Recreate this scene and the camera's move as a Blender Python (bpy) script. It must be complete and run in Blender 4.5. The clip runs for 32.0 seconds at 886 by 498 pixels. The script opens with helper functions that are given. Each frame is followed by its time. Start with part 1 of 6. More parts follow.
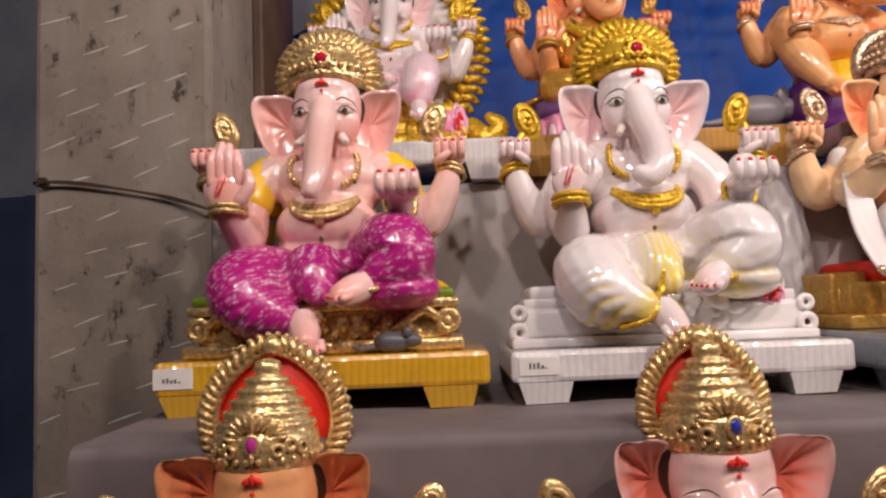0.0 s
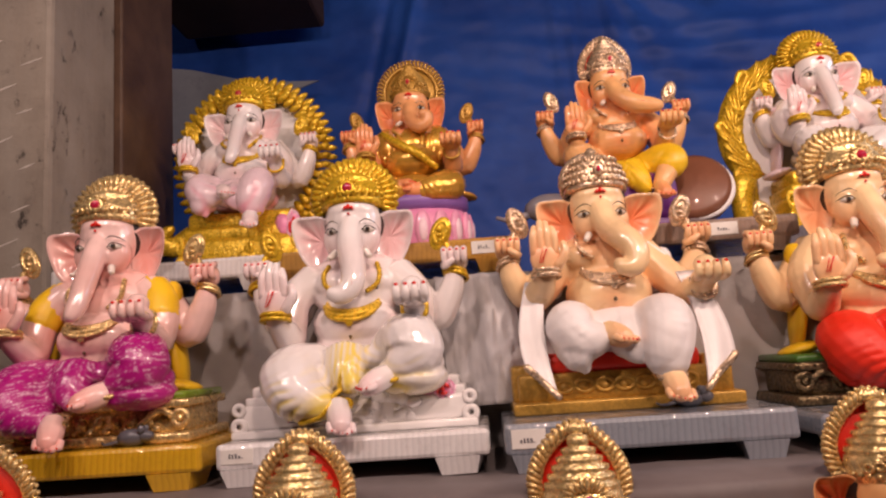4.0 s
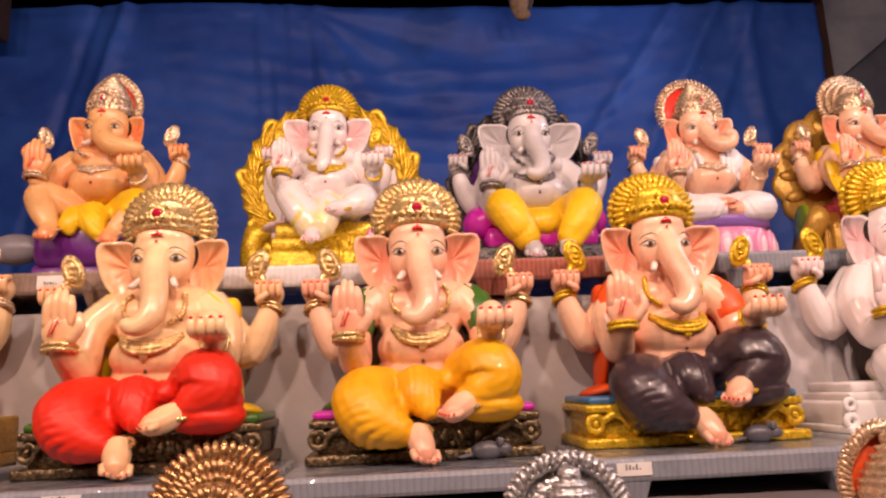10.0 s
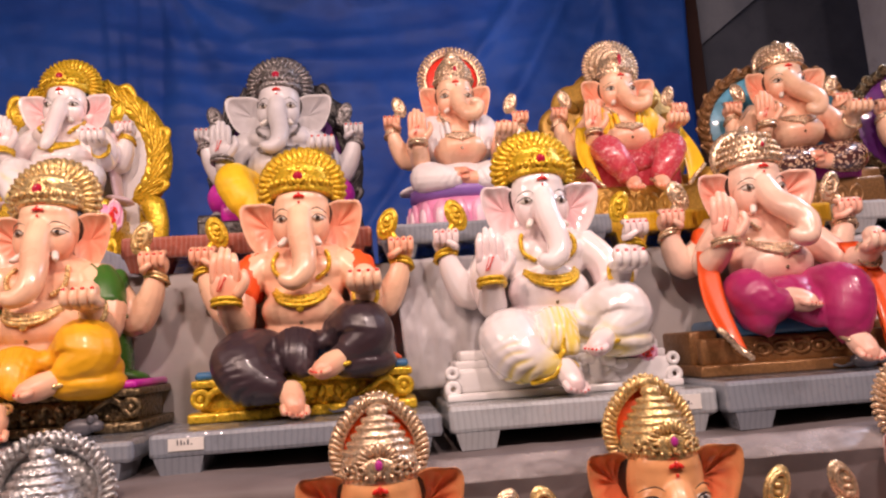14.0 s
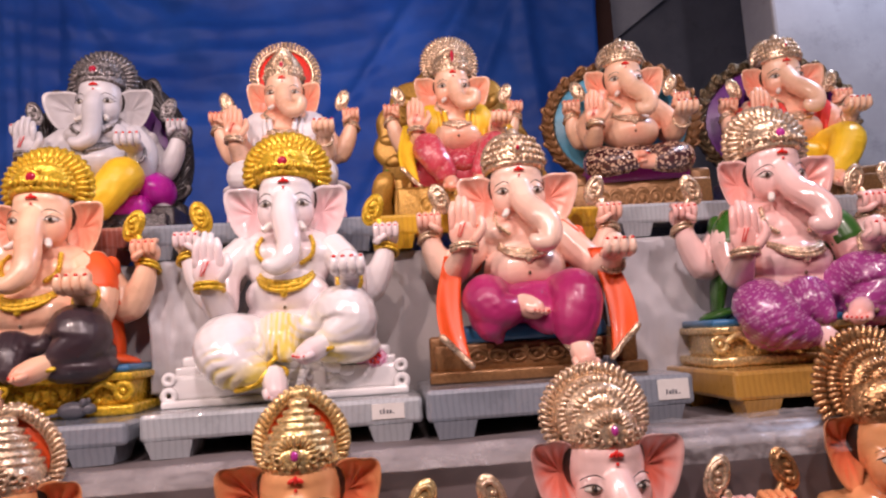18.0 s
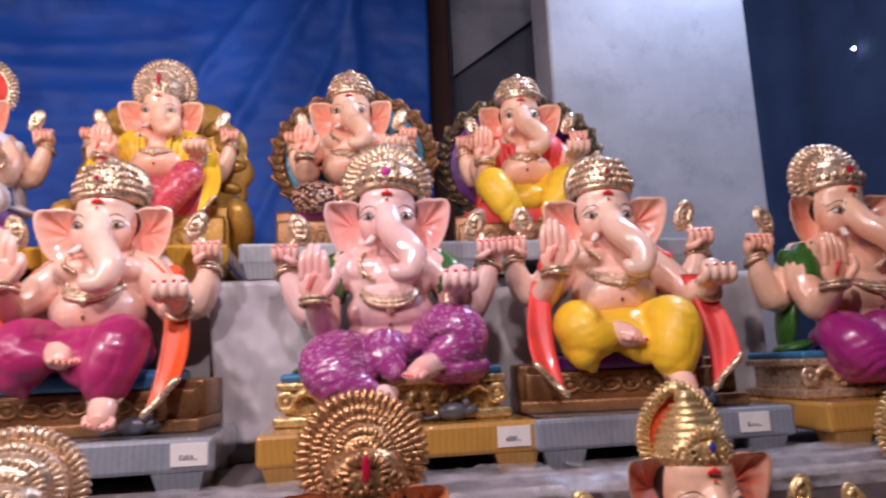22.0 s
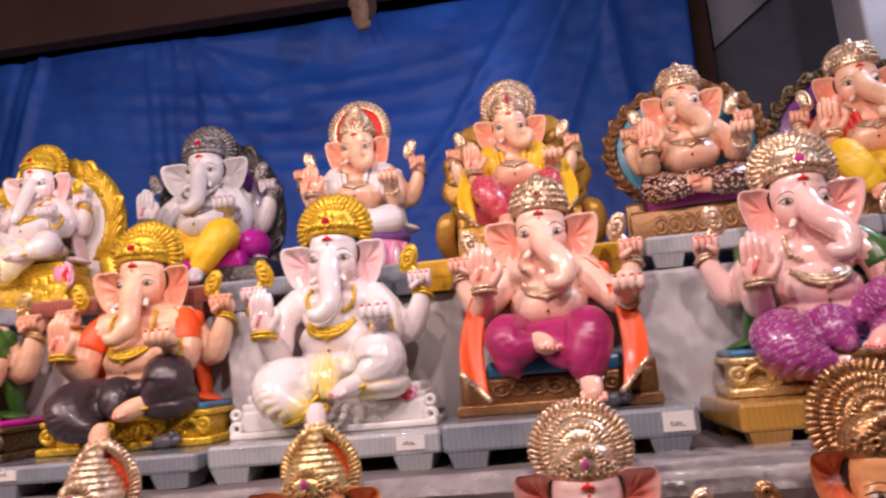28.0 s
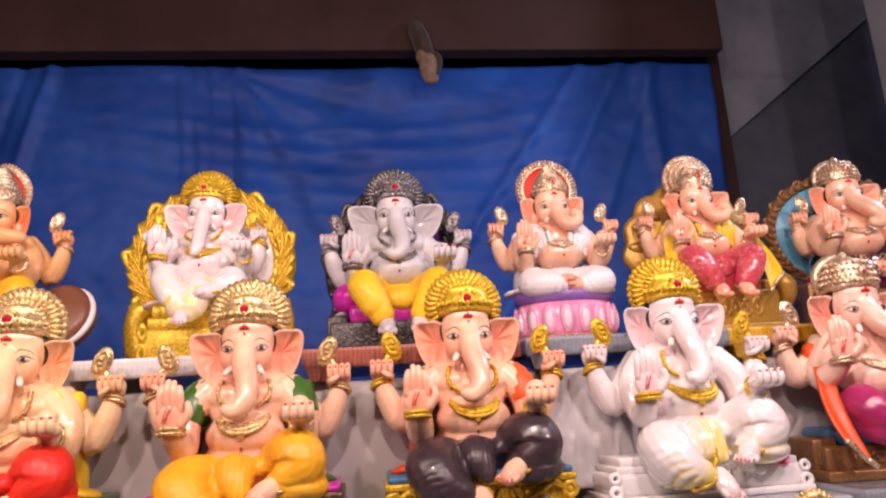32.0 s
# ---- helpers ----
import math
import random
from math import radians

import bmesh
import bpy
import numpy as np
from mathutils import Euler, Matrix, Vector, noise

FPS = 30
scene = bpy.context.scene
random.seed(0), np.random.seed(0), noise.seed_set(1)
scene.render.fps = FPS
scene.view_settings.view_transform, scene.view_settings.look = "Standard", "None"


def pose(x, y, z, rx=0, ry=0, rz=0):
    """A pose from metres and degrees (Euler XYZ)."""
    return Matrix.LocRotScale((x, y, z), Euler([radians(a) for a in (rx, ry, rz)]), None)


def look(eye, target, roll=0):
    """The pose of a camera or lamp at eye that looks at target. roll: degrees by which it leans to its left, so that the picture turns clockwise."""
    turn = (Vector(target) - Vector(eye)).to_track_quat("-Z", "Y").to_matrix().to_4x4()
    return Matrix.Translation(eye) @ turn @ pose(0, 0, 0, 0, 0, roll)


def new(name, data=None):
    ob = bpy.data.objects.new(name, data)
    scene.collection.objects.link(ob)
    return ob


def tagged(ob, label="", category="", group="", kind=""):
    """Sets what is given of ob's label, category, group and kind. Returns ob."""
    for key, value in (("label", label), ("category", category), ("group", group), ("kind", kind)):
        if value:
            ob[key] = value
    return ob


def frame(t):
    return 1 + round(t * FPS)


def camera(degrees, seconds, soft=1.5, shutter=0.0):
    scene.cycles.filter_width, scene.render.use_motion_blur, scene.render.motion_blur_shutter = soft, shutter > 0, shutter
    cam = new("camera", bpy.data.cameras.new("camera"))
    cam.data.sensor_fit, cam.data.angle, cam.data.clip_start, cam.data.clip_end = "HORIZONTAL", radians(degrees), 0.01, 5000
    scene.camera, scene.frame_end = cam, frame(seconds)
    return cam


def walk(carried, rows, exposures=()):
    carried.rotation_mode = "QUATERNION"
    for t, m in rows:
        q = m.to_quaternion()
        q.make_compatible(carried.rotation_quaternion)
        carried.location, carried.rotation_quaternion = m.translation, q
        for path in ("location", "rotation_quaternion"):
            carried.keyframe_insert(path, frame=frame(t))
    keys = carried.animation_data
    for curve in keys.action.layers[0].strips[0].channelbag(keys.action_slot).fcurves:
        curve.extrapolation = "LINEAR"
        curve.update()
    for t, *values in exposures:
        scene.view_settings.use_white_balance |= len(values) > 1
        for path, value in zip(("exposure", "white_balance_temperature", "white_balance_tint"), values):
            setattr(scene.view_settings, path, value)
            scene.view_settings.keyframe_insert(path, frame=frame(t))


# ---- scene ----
import functools

cam = camera(65.0, 32.0, 2.2, 0.3)
METRES, EYE, TILT, LEAN, TURN = 6.2, 1.35, 5.0, 2.4, 1.2
ROWS = [
    (0.0, 0.0, 0.0, 0.0, 0.0, 0.0, -0.0),
    (0.5, 0.0109, 0.0007, 0.0005, -0.34, 0.78, 0.35),
    (1.0, 0.0317, 0.0043, -0.0012, -1.49, 0.79, 0.19),
    (1.5, 0.0512, 0.0012, -0.0006, -0.59, 0.98, 0.91),
    (2.0, 0.0713, -0.0149, 0.0041, -1.58, 1.02, 1.85),
    (2.5, 0.0771, -0.0268, 0.0108, 1.63, 1.26, 0.91),
    (4.5, 0.0934, -0.0371, 0.0168, 2.11, 4.06, 1.95),
    (5.0, 0.1163, -0.0261, 0.0152, -0.89, 3.15, 1.99),
    (5.5, 0.1415, -0.0201, 0.0151, -3.14, 3.14, 2.21),
    (6.0, 0.1637, -0.0167, 0.0134, -4.58, 3.78, 1.28),
    (6.5, 0.1747, -0.0246, 0.0148, -3.44, 4.53, 1.71),
    (7.0, 0.1916, -0.0409, 0.0181, -0.11, 4.1, 1.91),
    (7.5, 0.206, -0.0477, 0.0196, -0.76, 3.98, 0.11),
    (8.0, 0.2203, -0.0405, 0.0222, -1.52, 5.27, -0.68),
    (8.5, 0.233, -0.0368, 0.0233, -0.73, 5.84, 0.27),
    (9.0, 0.2436, -0.0334, 0.0229, -2.78, 5.67, 0.7),
    (9.5, 0.2565, -0.0311, 0.0235, -4.78, 6.07, 0.6),
    (10.0, 0.268, -0.0301, 0.0227, -4.99, 6.28, -0.41),
    (10.5, 0.279, -0.035, 0.0236, -4.7, 6.59, 1.27),
    (11.0, 0.294, -0.0497, 0.0254, -3.37, 6.04, 0.76),
    (11.5, 0.3104, -0.0557, 0.0305, -3.05, 5.87, 0.47),
    (12.0, 0.3321, -0.0477, 0.0297, -3.29, 6.13, -0.68),
    (12.5, 0.3503, -0.0415, 0.0267, -2.38, 4.99, -1.1),
    (13.0, 0.3617, -0.0376, 0.0251, -3.69, 3.91, 1.23),
    (13.5, 0.3675, -0.0384, 0.0254, -6.28, 3.76, 1.36),
    (15.5, 0.4152, -0.0565, 0.027, -4.29, 1.58, -0.9),
    (16.0, 0.4301, -0.0514, 0.0294, -6.12, 1.99, -0.09),
    (16.5, 0.4373, -0.0511, 0.0298, -6.84, 2.89, -0.57),
    (17.0, 0.4365, -0.0533, 0.0288, -6.96, 2.49, -0.97),
    (17.5, 0.4405, -0.0524, 0.0289, -6.29, 2.17, -0.37),
    (18.0, 0.4533, -0.048, 0.0295, -6.51, 2.39, 0.62),
    (18.5, 0.4651, -0.0448, 0.0292, -6.08, 2.97, 0.92),
    (19.0, 0.4748, -0.0503, 0.0311, -5.5, 2.68, 2.4),
    (19.5, 0.4895, -0.058, 0.0309, -6.7, 2.57, 0.38),
    (20.0, 0.505, -0.0555, 0.032, -6.27, 2.62, 0.62),
    (20.5, 0.5194, -0.0493, 0.0321, -6.38, 2.46, 0.25),
    (21.0, 0.5308, -0.0488, 0.0318, -5.59, 2.9, 0.18),
    (21.5, 0.5464, -0.048, 0.0347, -6.32, 4.53, 0.04),
    (22.0, 0.5645, -0.0452, 0.0344, -10.75, 4.94, -0.76),
    (22.5, 0.5781, -0.0443, 0.0345, -16.16, 5.23, -0.82),
    (23.0, 0.594, -0.0447, 0.0338, -22.3, 4.37, 1.28),
    (23.5, 0.6056, -0.0483, 0.0348, -27.2, 4.61, 1.29),
    (24.0, 0.6091, -0.0508, 0.0345, -27.35, 5.13, 0.67),
    (24.5, 0.6075, -0.052, 0.0361, -25.32, 6.35, 1.53),
    (26.5, 0.5688, -0.0441, 0.0338, -8.2, 6.27, 0.7),
    (27.0, 0.5469, -0.0469, 0.0355, -1.06, 6.59, 0.56),
    (27.5, 0.522, -0.0531, 0.0362, 2.96, 5.1, 1.29),
    (28.0, 0.4932, -0.0697, 0.0368, 5.87, 4.04, 3.16),
    (28.5, 0.4641, -0.0778, 0.036, 6.9, 3.31, 2.08),
    (29.0, 0.423, -0.0779, 0.0417, 7.92, 4.65, 5.66),
    (29.5, 0.4016, -0.0836, 0.0464, 3.38, 7.91, 3.55),
    (30.0, 0.3709, -0.1002, 0.0522, -3.87, 8.43, 3.17),
    (30.5, 0.3478, -0.0941, 0.0497, -6.81, 7.35, -0.27),
    (31.0, 0.332, -0.0732, 0.0477, -5.7, 9.33, 0.95),
    (31.5, 0.3225, -0.067, 0.0452, -6.92, 8.9, 0.75),
    (32.0, 0.3149, -0.0671, 0.0439, -7.12, 8.12, 0.47),
]
TINTS = [(0.0, 0.2, 5800, 17), (2.5, -0.05, 6200, 24), (5.0, -0.03, 6900, 33), (8.0, 0.05, 7800, 47), (10.5, 0.1, 6900, 34), (13.5, 0.1, 6500, 30), (17.0, 0.1, 6000, 30), (21.0, 0.2, 5800, 30), (22.5, 0.3, 5400, 27), (24.0, 0.85, 5250, 22), (27.0, 0.25, 5700, 26), (29.0, 0.12, 6200, 34), (30.5, 0.25, 5900, 28), (32.0, 0.22, 6100, 31)]
walk(cam, [(t, pose(0, 0, EYE, TILT, LEAN, TURN) @ pose(METRES * x, METRES * y, METRES * z, 90 + pitch, roll, yaw)) for t, x, y, z, yaw, pitch, roll in ROWS], TINTS)

# ---- world and large lights ----
world = bpy.data.worlds.new("night")
scene.world = world
world.use_nodes = True
bg = world.node_tree.nodes["Background"]
bg.inputs[0].default_value = (0.30, 0.30, 0.38, 1)
bg.inputs[1].default_value = 0.10


def lamp(name, eye, target, energy, color, size, kind="AREA"):
    data = bpy.data.lights.new(name, kind)
    data.energy, data.color = energy, color
    if kind == "AREA":
        data.shape, data.size = "DISK", size
    else:
        data.shadow_soft_size = size
    ob = new(name, data)
    ob.matrix_world = look(eye, target)
    return ob


WARM, MILD = (1.0, 0.78, 0.58), (1.0, 0.82, 0.67)
for x, y, z, watts, tone in ((-0.75, -0.50, 2.75, 8, MILD), (-0.05, -0.50, 2.80, 13, MILD), (0.95, -0.42, 2.88, 19.5, WARM), (1.85, -0.42, 2.88, 20.5, WARM), (2.75, -0.36, 2.88, 19, MILD), (3.60, -0.30, 2.85, 17.5, MILD)):
    lamp("bulb_light", (x, y, z), (x * 0.85 + 0.25, 1.45, 1.75), watts, tone, 0.11)
lamp("flood_light", (4.95, 1.50, 3.40), (5.05, 2.1, 2.2), 85, (0.74, 0.87, 1.0), 0.10, "POINT")

# ---- materials ----
def base_material(name):
    m = bpy.data.materials.new(name)
    m.use_nodes = True
    return m, m.node_tree.nodes, m.node_tree.links, m.node_tree.nodes["Principled BSDF"]


def noise_node(nodes, links, scale, detail=4.0, stretch=(1, 1, 1), rough=0.6):
    tc = nodes.new("ShaderNodeTexCoord")
    mp = nodes.new("ShaderNodeMapping")
    mp.inputs["Scale"].default_value = stretch
    nz = nodes.new("ShaderNodeTexNoise")
    nz.inputs["Scale"].default_value, nz.inputs["Detail"].default_value = scale, detail
    nz.inputs["Roughness"].default_value = rough
    links.new(tc.outputs["Object"], mp.inputs["Vector"])
    links.new(mp.outputs["Vector"], nz.inputs["Vector"])
    return nz


def ramp(nodes, links, src, stops):
    r = nodes.new("ShaderNodeValToRGB")
    while len(r.color_ramp.elements) < len(stops):
        r.color_ramp.elements.new(0.5)
    for e, (p, c) in zip(r.color_ramp.elements, stops):
        e.position = p
        e.color = (c, c, c, 1) if not isinstance(c, tuple) else (*c[:3], 1)
    links.new(src, r.inputs[0])
    return r


def mixed(nodes, links, fac, a, b, mode="MIX"):
    mx = nodes.new("ShaderNodeMix")
    mx.data_type, mx.blend_type = "RGBA", mode
    for sock, val in ((mx.inputs[0], fac), (mx.inputs[6], a), (mx.inputs[7], b)):
        if isinstance(val, (int, float)):
            sock.default_value = val
        elif isinstance(val, tuple):
            sock.default_value = (*val[:3], 1)
        else:
            links.new(val, sock)
    return mx.outputs[2]


def relief(nodes, links, bsdf, height, strength, distance):
    b = nodes.new("ShaderNodeBump")
    b.inputs["Strength"].default_value, b.inputs["Distance"].default_value = strength, distance
    links.new(height, b.inputs["Height"])
    links.new(b.outputs[0], bsdf.inputs["Normal"])


def lacquer(name, color, blush=None, rough=0.25, coat=0.5, streak=None, mottled=0.10, metal=0.0, dots=None):
    """Painted plaster: brush mottling, airbrushed blush from the mesh, dust in the gloss."""
    m, N, L, P = base_material(name)
    big = noise_node(N, L, 9, 3)
    fine = noise_node(N, L, 160, 4)
    dark = tuple(v * (1 - mottled * 1.6) for v in color)
    light = tuple(min(1, v * (1 + mottled)) for v in color)
    col = mixed(N, L, ramp(N, L, big.outputs[0], ((0.35, 0.0), (0.65, 1.0))).outputs[0], dark, light)
    if dots:
        tc = N.new("ShaderNodeTexCoord")
        vo = N.new("ShaderNodeTexVoronoi")
        vo.inputs["Scale"].default_value = 115
        L.new(tc.outputs["Object"], vo.inputs["Vector"])
        col = mixed(N, L, ramp(N, L, vo.outputs["Distance"], ((0.36, 0.9), (0.46, 0.0))).outputs[0], col, dots)
    if streak:
        st = noise_node(N, L, 42, 5, (1.0, 1.0, 2.6), 0.7)
        col = mixed(N, L, ramp(N, L, st.outputs[0], ((0.50, 0.0), (0.66, 0.75))).outputs[0], col, streak)
    if blush:
        at = N.new("ShaderNodeAttribute")
        at.attribute_name = "blush"
        col = mixed(N, L, at.outputs["Fac"], col, blush)
    L.new(col, P.inputs["Base Color"])
    rr = ramp(N, L, big.outputs[0], ((0.3, max(0.03, rough - 0.06)), (0.7, rough + 0.10)))
    L.new(rr.outputs[0], P.inputs["Roughness"])
    P.inputs["Coat Weight"].default_value, P.inputs["Coat Roughness"].default_value = coat, 0.06
    P.inputs["Metallic"].default_value = metal
    relief(N, L, P, fine.outputs[0], 0.12, 0.001)
    return m


def gilt(name, color, rough=0.24, metal=0.72, chase=0.5, dark=0.45):
    """Metallic paint with chased filigree and darker recesses."""
    m, N, L, P = base_material(name)
    nz = noise_node(N, L, 120, 3, rough=0.55)
    tc = N.new("ShaderNodeTexCoord")
    vo = N.new("ShaderNodeTexVoronoi")
    vo.inputs["Scale"].default_value = 150
    L.new(tc.outputs["Object"], vo.inputs["Vector"])
    r = ramp(N, L, vo.outputs["Distance"], ((0.25, 0.0), (0.75, 1.0)))
    col = mixed(N, L, r.outputs[0], color, tuple(v * dark for v in color))
    wear = ramp(N, L, nz.outputs[0], ((0.35, 0.0), (0.62, 0.5)))
    col = mixed(N, L, wear.outputs[0], col, tuple(v * 0.7 for v in color))
    L.new(col, P.inputs["Base Color"])
    P.inputs["Metallic"].default_value = metal
    L.new(ramp(N, L, nz.outputs[0], ((0.3, rough), (0.7, rough + 0.18))).outputs[0], P.inputs["Roughness"])
    inv = N.new("ShaderNodeMath")
    inv.operation = "MULTIPLY"
    inv.inputs[1].default_value = -1.0
    L.new(vo.outputs["Distance"], inv.inputs[0])
    relief(N, L, P, inv.outputs[0], chase, 0.0035)
    return m


def cloth(name, color, other, scale=6.0, rough=0.85, sheen=0.2, weave=700, soil=0.0, shine=0.5):
    m, N, L, P = base_material(name)
    P.inputs["Specular IOR Level"].default_value = shine
    big = noise_node(N, L, scale, 5)
    col = mixed(N, L, ramp(N, L, big.outputs[0], ((0.35, 0.0), (0.68, 1.0))).outputs[0], color, other)
    if soil:
        s = noise_node(N, L, scale * 2.7, 6, rough=0.75)
        col = mixed(N, L, ramp(N, L, s.outputs[0], ((0.55, 0.0), (0.72, soil))).outputs[0], col, tuple(v * 0.45 for v in color))
    L.new(col, P.inputs["Base Color"])
    P.inputs["Roughness"].default_value = rough
    P.inputs["Sheen Weight"].default_value = sheen
    fine = noise_node(N, L, weave, 2)
    relief(N, L, P, fine.outputs[0], 0.15, 0.001)
    return m


def plain(name, color, rough=0.5, metal=0.0, coat=0.0):
    m, N, L, P = base_material(name)
    nz = noise_node(N, L, 30, 4)
    col = mixed(N, L, nz.outputs[0], tuple(v * 0.8 for v in color), tuple(min(1, v * 1.15) for v in color))
    L.new(col, P.inputs["Base Color"])
    P.inputs["Roughness"].default_value, P.inputs["Metallic"].default_value = rough, metal
    P.inputs["Coat Weight"].default_value = coat
    return m


def board_paint(name, color, dark, rough=0.22, coat=1.0):
    """Enamel over ribbed wood: close vertical ribs with paint and dirt in the grooves."""
    m, N, L, P = base_material(name)
    tc = N.new("ShaderNodeTexCoord")
    wv = N.new("ShaderNodeTexWave")
    wv.wave_type, wv.bands_direction = "BANDS", "X"
    wv.inputs["Scale"].default_value, wv.inputs["Distortion"].default_value = 31.0, 3.0
    wv.inputs["Detail"].default_value, wv.inputs["Detail Scale"].default_value = 2.0, 0.7
    L.new(tc.outputs["Object"], wv.inputs["Vector"])
    di = noise_node(N, L, 11, 6, rough=0.7)
    col = mixed(N, L, ramp(N, L, wv.outputs["Fac"], ((0.05, 0.42), (0.45, 0.0))).outputs[0], color, dark)
    col = mixed(N, L, ramp(N, L, di.outputs[0], ((0.52, 0.0), (0.75, 0.55))).outputs[0], col, tuple(v * 0.5 for v in dark))
    L.new(col, P.inputs["Base Color"])
    L.new(ramp(N, L, di.outputs[0], ((0.3, rough), (0.7, rough + 0.2))).outputs[0], P.inputs["Roughness"])
    P.inputs["Coat Weight"].default_value, P.inputs["Coat Roughness"].default_value = coat, 0.05
    wrap = noise_node(N, L, 17, 4, (1.0, 1.0, 0.5), 0.6)
    crease = N.new("ShaderNodeBump")
    crease.inputs["Strength"].default_value, crease.inputs["Distance"].default_value = 0.7, 0.012
    L.new(wrap.outputs[0], crease.inputs["Height"])
    L.new(crease.outputs[0], P.inputs["Coat Normal"])
    relief(N, L, P, wv.outputs["Fac"], 0.16, 0.002)
    return m


def concrete(name):
    m, N, L, P = base_material(name)
    big = noise_node(N, L, 3.2, 6, rough=0.65)
    pit = noise_node(N, L, 38, 6, rough=0.75)
    col = mixed(N, L, ramp(N, L, big.outputs[0], ((0.32, 0.0), (0.7, 1.0))).outputs[0], (0.17, 0.14, 0.115), (0.30, 0.26, 0.215))
    col = mixed(N, L, ramp(N, L, pit.outputs[0], ((0.60, 0.0), (0.72, 0.75))).outputs[0], col, (0.10, 0.085, 0.07))
    chip = noise_node(N, L, 21, 7, (1.0, 1.0, 0.55), 0.8)
    streaks = noise_node(N, L, 7, 5, (1.0, 1.0, 0.12), 0.7)
    col = mixed(N, L, ramp(N, L, streaks.outputs[0], ((0.45, 0.0), (0.75, 0.45))).outputs[0], col, (0.33, 0.31, 0.28))
    col = mixed(N, L, ramp(N, L, chip.outputs[0], ((0.60, 0.0), (0.645, 0.9))).outputs[0], col, (0.035, 0.028, 0.024))
    L.new(col, P.inputs["Base Color"])
    P.inputs["Roughness"].default_value = 0.9
    relief(N, L, P, mixed(N, L, 0.5, pit.outputs[0], ramp(N, L, chip.outputs[0], ((0.57, 1.0), (0.645, 0.0))).outputs[0]), 0.6, 0.007)
    return m


SKIN = {
    "pink": lacquer("pink_skin_paint", (0.87, 0.60, 0.56), (0.93, 0.19, 0.11), 0.16, 0.9),
    "white": lacquer("white_skin_paint", (0.83, 0.78, 0.78), (0.88, 0.44, 0.45), 0.12, 1.0, mottled=0.04),
    "tan": lacquer("tan_skin_paint", (0.82, 0.45, 0.19), (0.84, 0.11, 0.03), 0.30, 0.4),
    "cream": lacquer("cream_skin_paint", (0.87, 0.62, 0.35), (0.85, 0.20, 0.07), 0.28, 0.4),
    "pale_peach": lacquer("pale_peach_skin_paint", (0.88, 0.62, 0.49), (0.88, 0.20, 0.12), 0.24, 0.5),
    "peach": lacquer("peach_skin_paint", (0.86, 0.55, 0.37), (0.85, 0.13, 0.06), 0.28, 0.4),
    "orange": lacquer("orange_skin_paint", (0.80, 0.38, 0.16), (0.92, 0.20, 0.08), 0.26, 0.5),
    "grey": lacquer("grey_white_paint", (0.60, 0.58, 0.60), (0.30, 0.28, 0.30), 0.38, 0.2),
    "bronze": lacquer("bronze_paint", (0.62, 0.32, 0.06), (0.75, 0.14, 0.05), 0.28, 0.4, metal=0.45),
}
GOLD = {
    "gold": gilt("gold_paint", (0.98, 0.72, 0.33), 0.16, 0.66, 0.30, 0.62),
    "rose": gilt("rose_gold_paint", (0.93, 0.70, 0.48), 0.17, 0.66, 0.30, 0.60),
    "yellow": gilt("yellow_gold_paint", (0.90, 0.58, 0.03), 0.20, 0.42, 0.30, 0.66),
    "dark": gilt("dark_gold_paint", (0.30, 0.22, 0.12), 0.28, 0.8, 0.5, 0.2),
    "silver": gilt("silver_paint", (0.75, 0.75, 0.76), 0.26),
    "gunmetal": gilt("blackened_silver_paint", (0.42, 0.39, 0.39), 0.30, 0.7, 0.6, 0.18),
    "black": gilt("blackened_metal_paint", (0.13, 0.12, 0.12), 0.32, 0.6, 0.5, 0.35),
    "copper": gilt("copper_gold_paint", (0.70, 0.40, 0.18), 0.22, 0.78, 0.32),
    "wood": gilt("brown_gold_paint", (0.32, 0.16, 0.06), 0.30, 0.4, 0.18, 0.72),
    "ochre": gilt("ochre_gold_paint", (0.60, 0.34, 0.06), 0.30, 0.4, 0.18, 0.72),
    "white": lacquer("white_throne_paint", (0.80, 0.78, 0.78), (0.85, 0.45, 0.5), 0.14, 0.9, mottled=0.05),
}
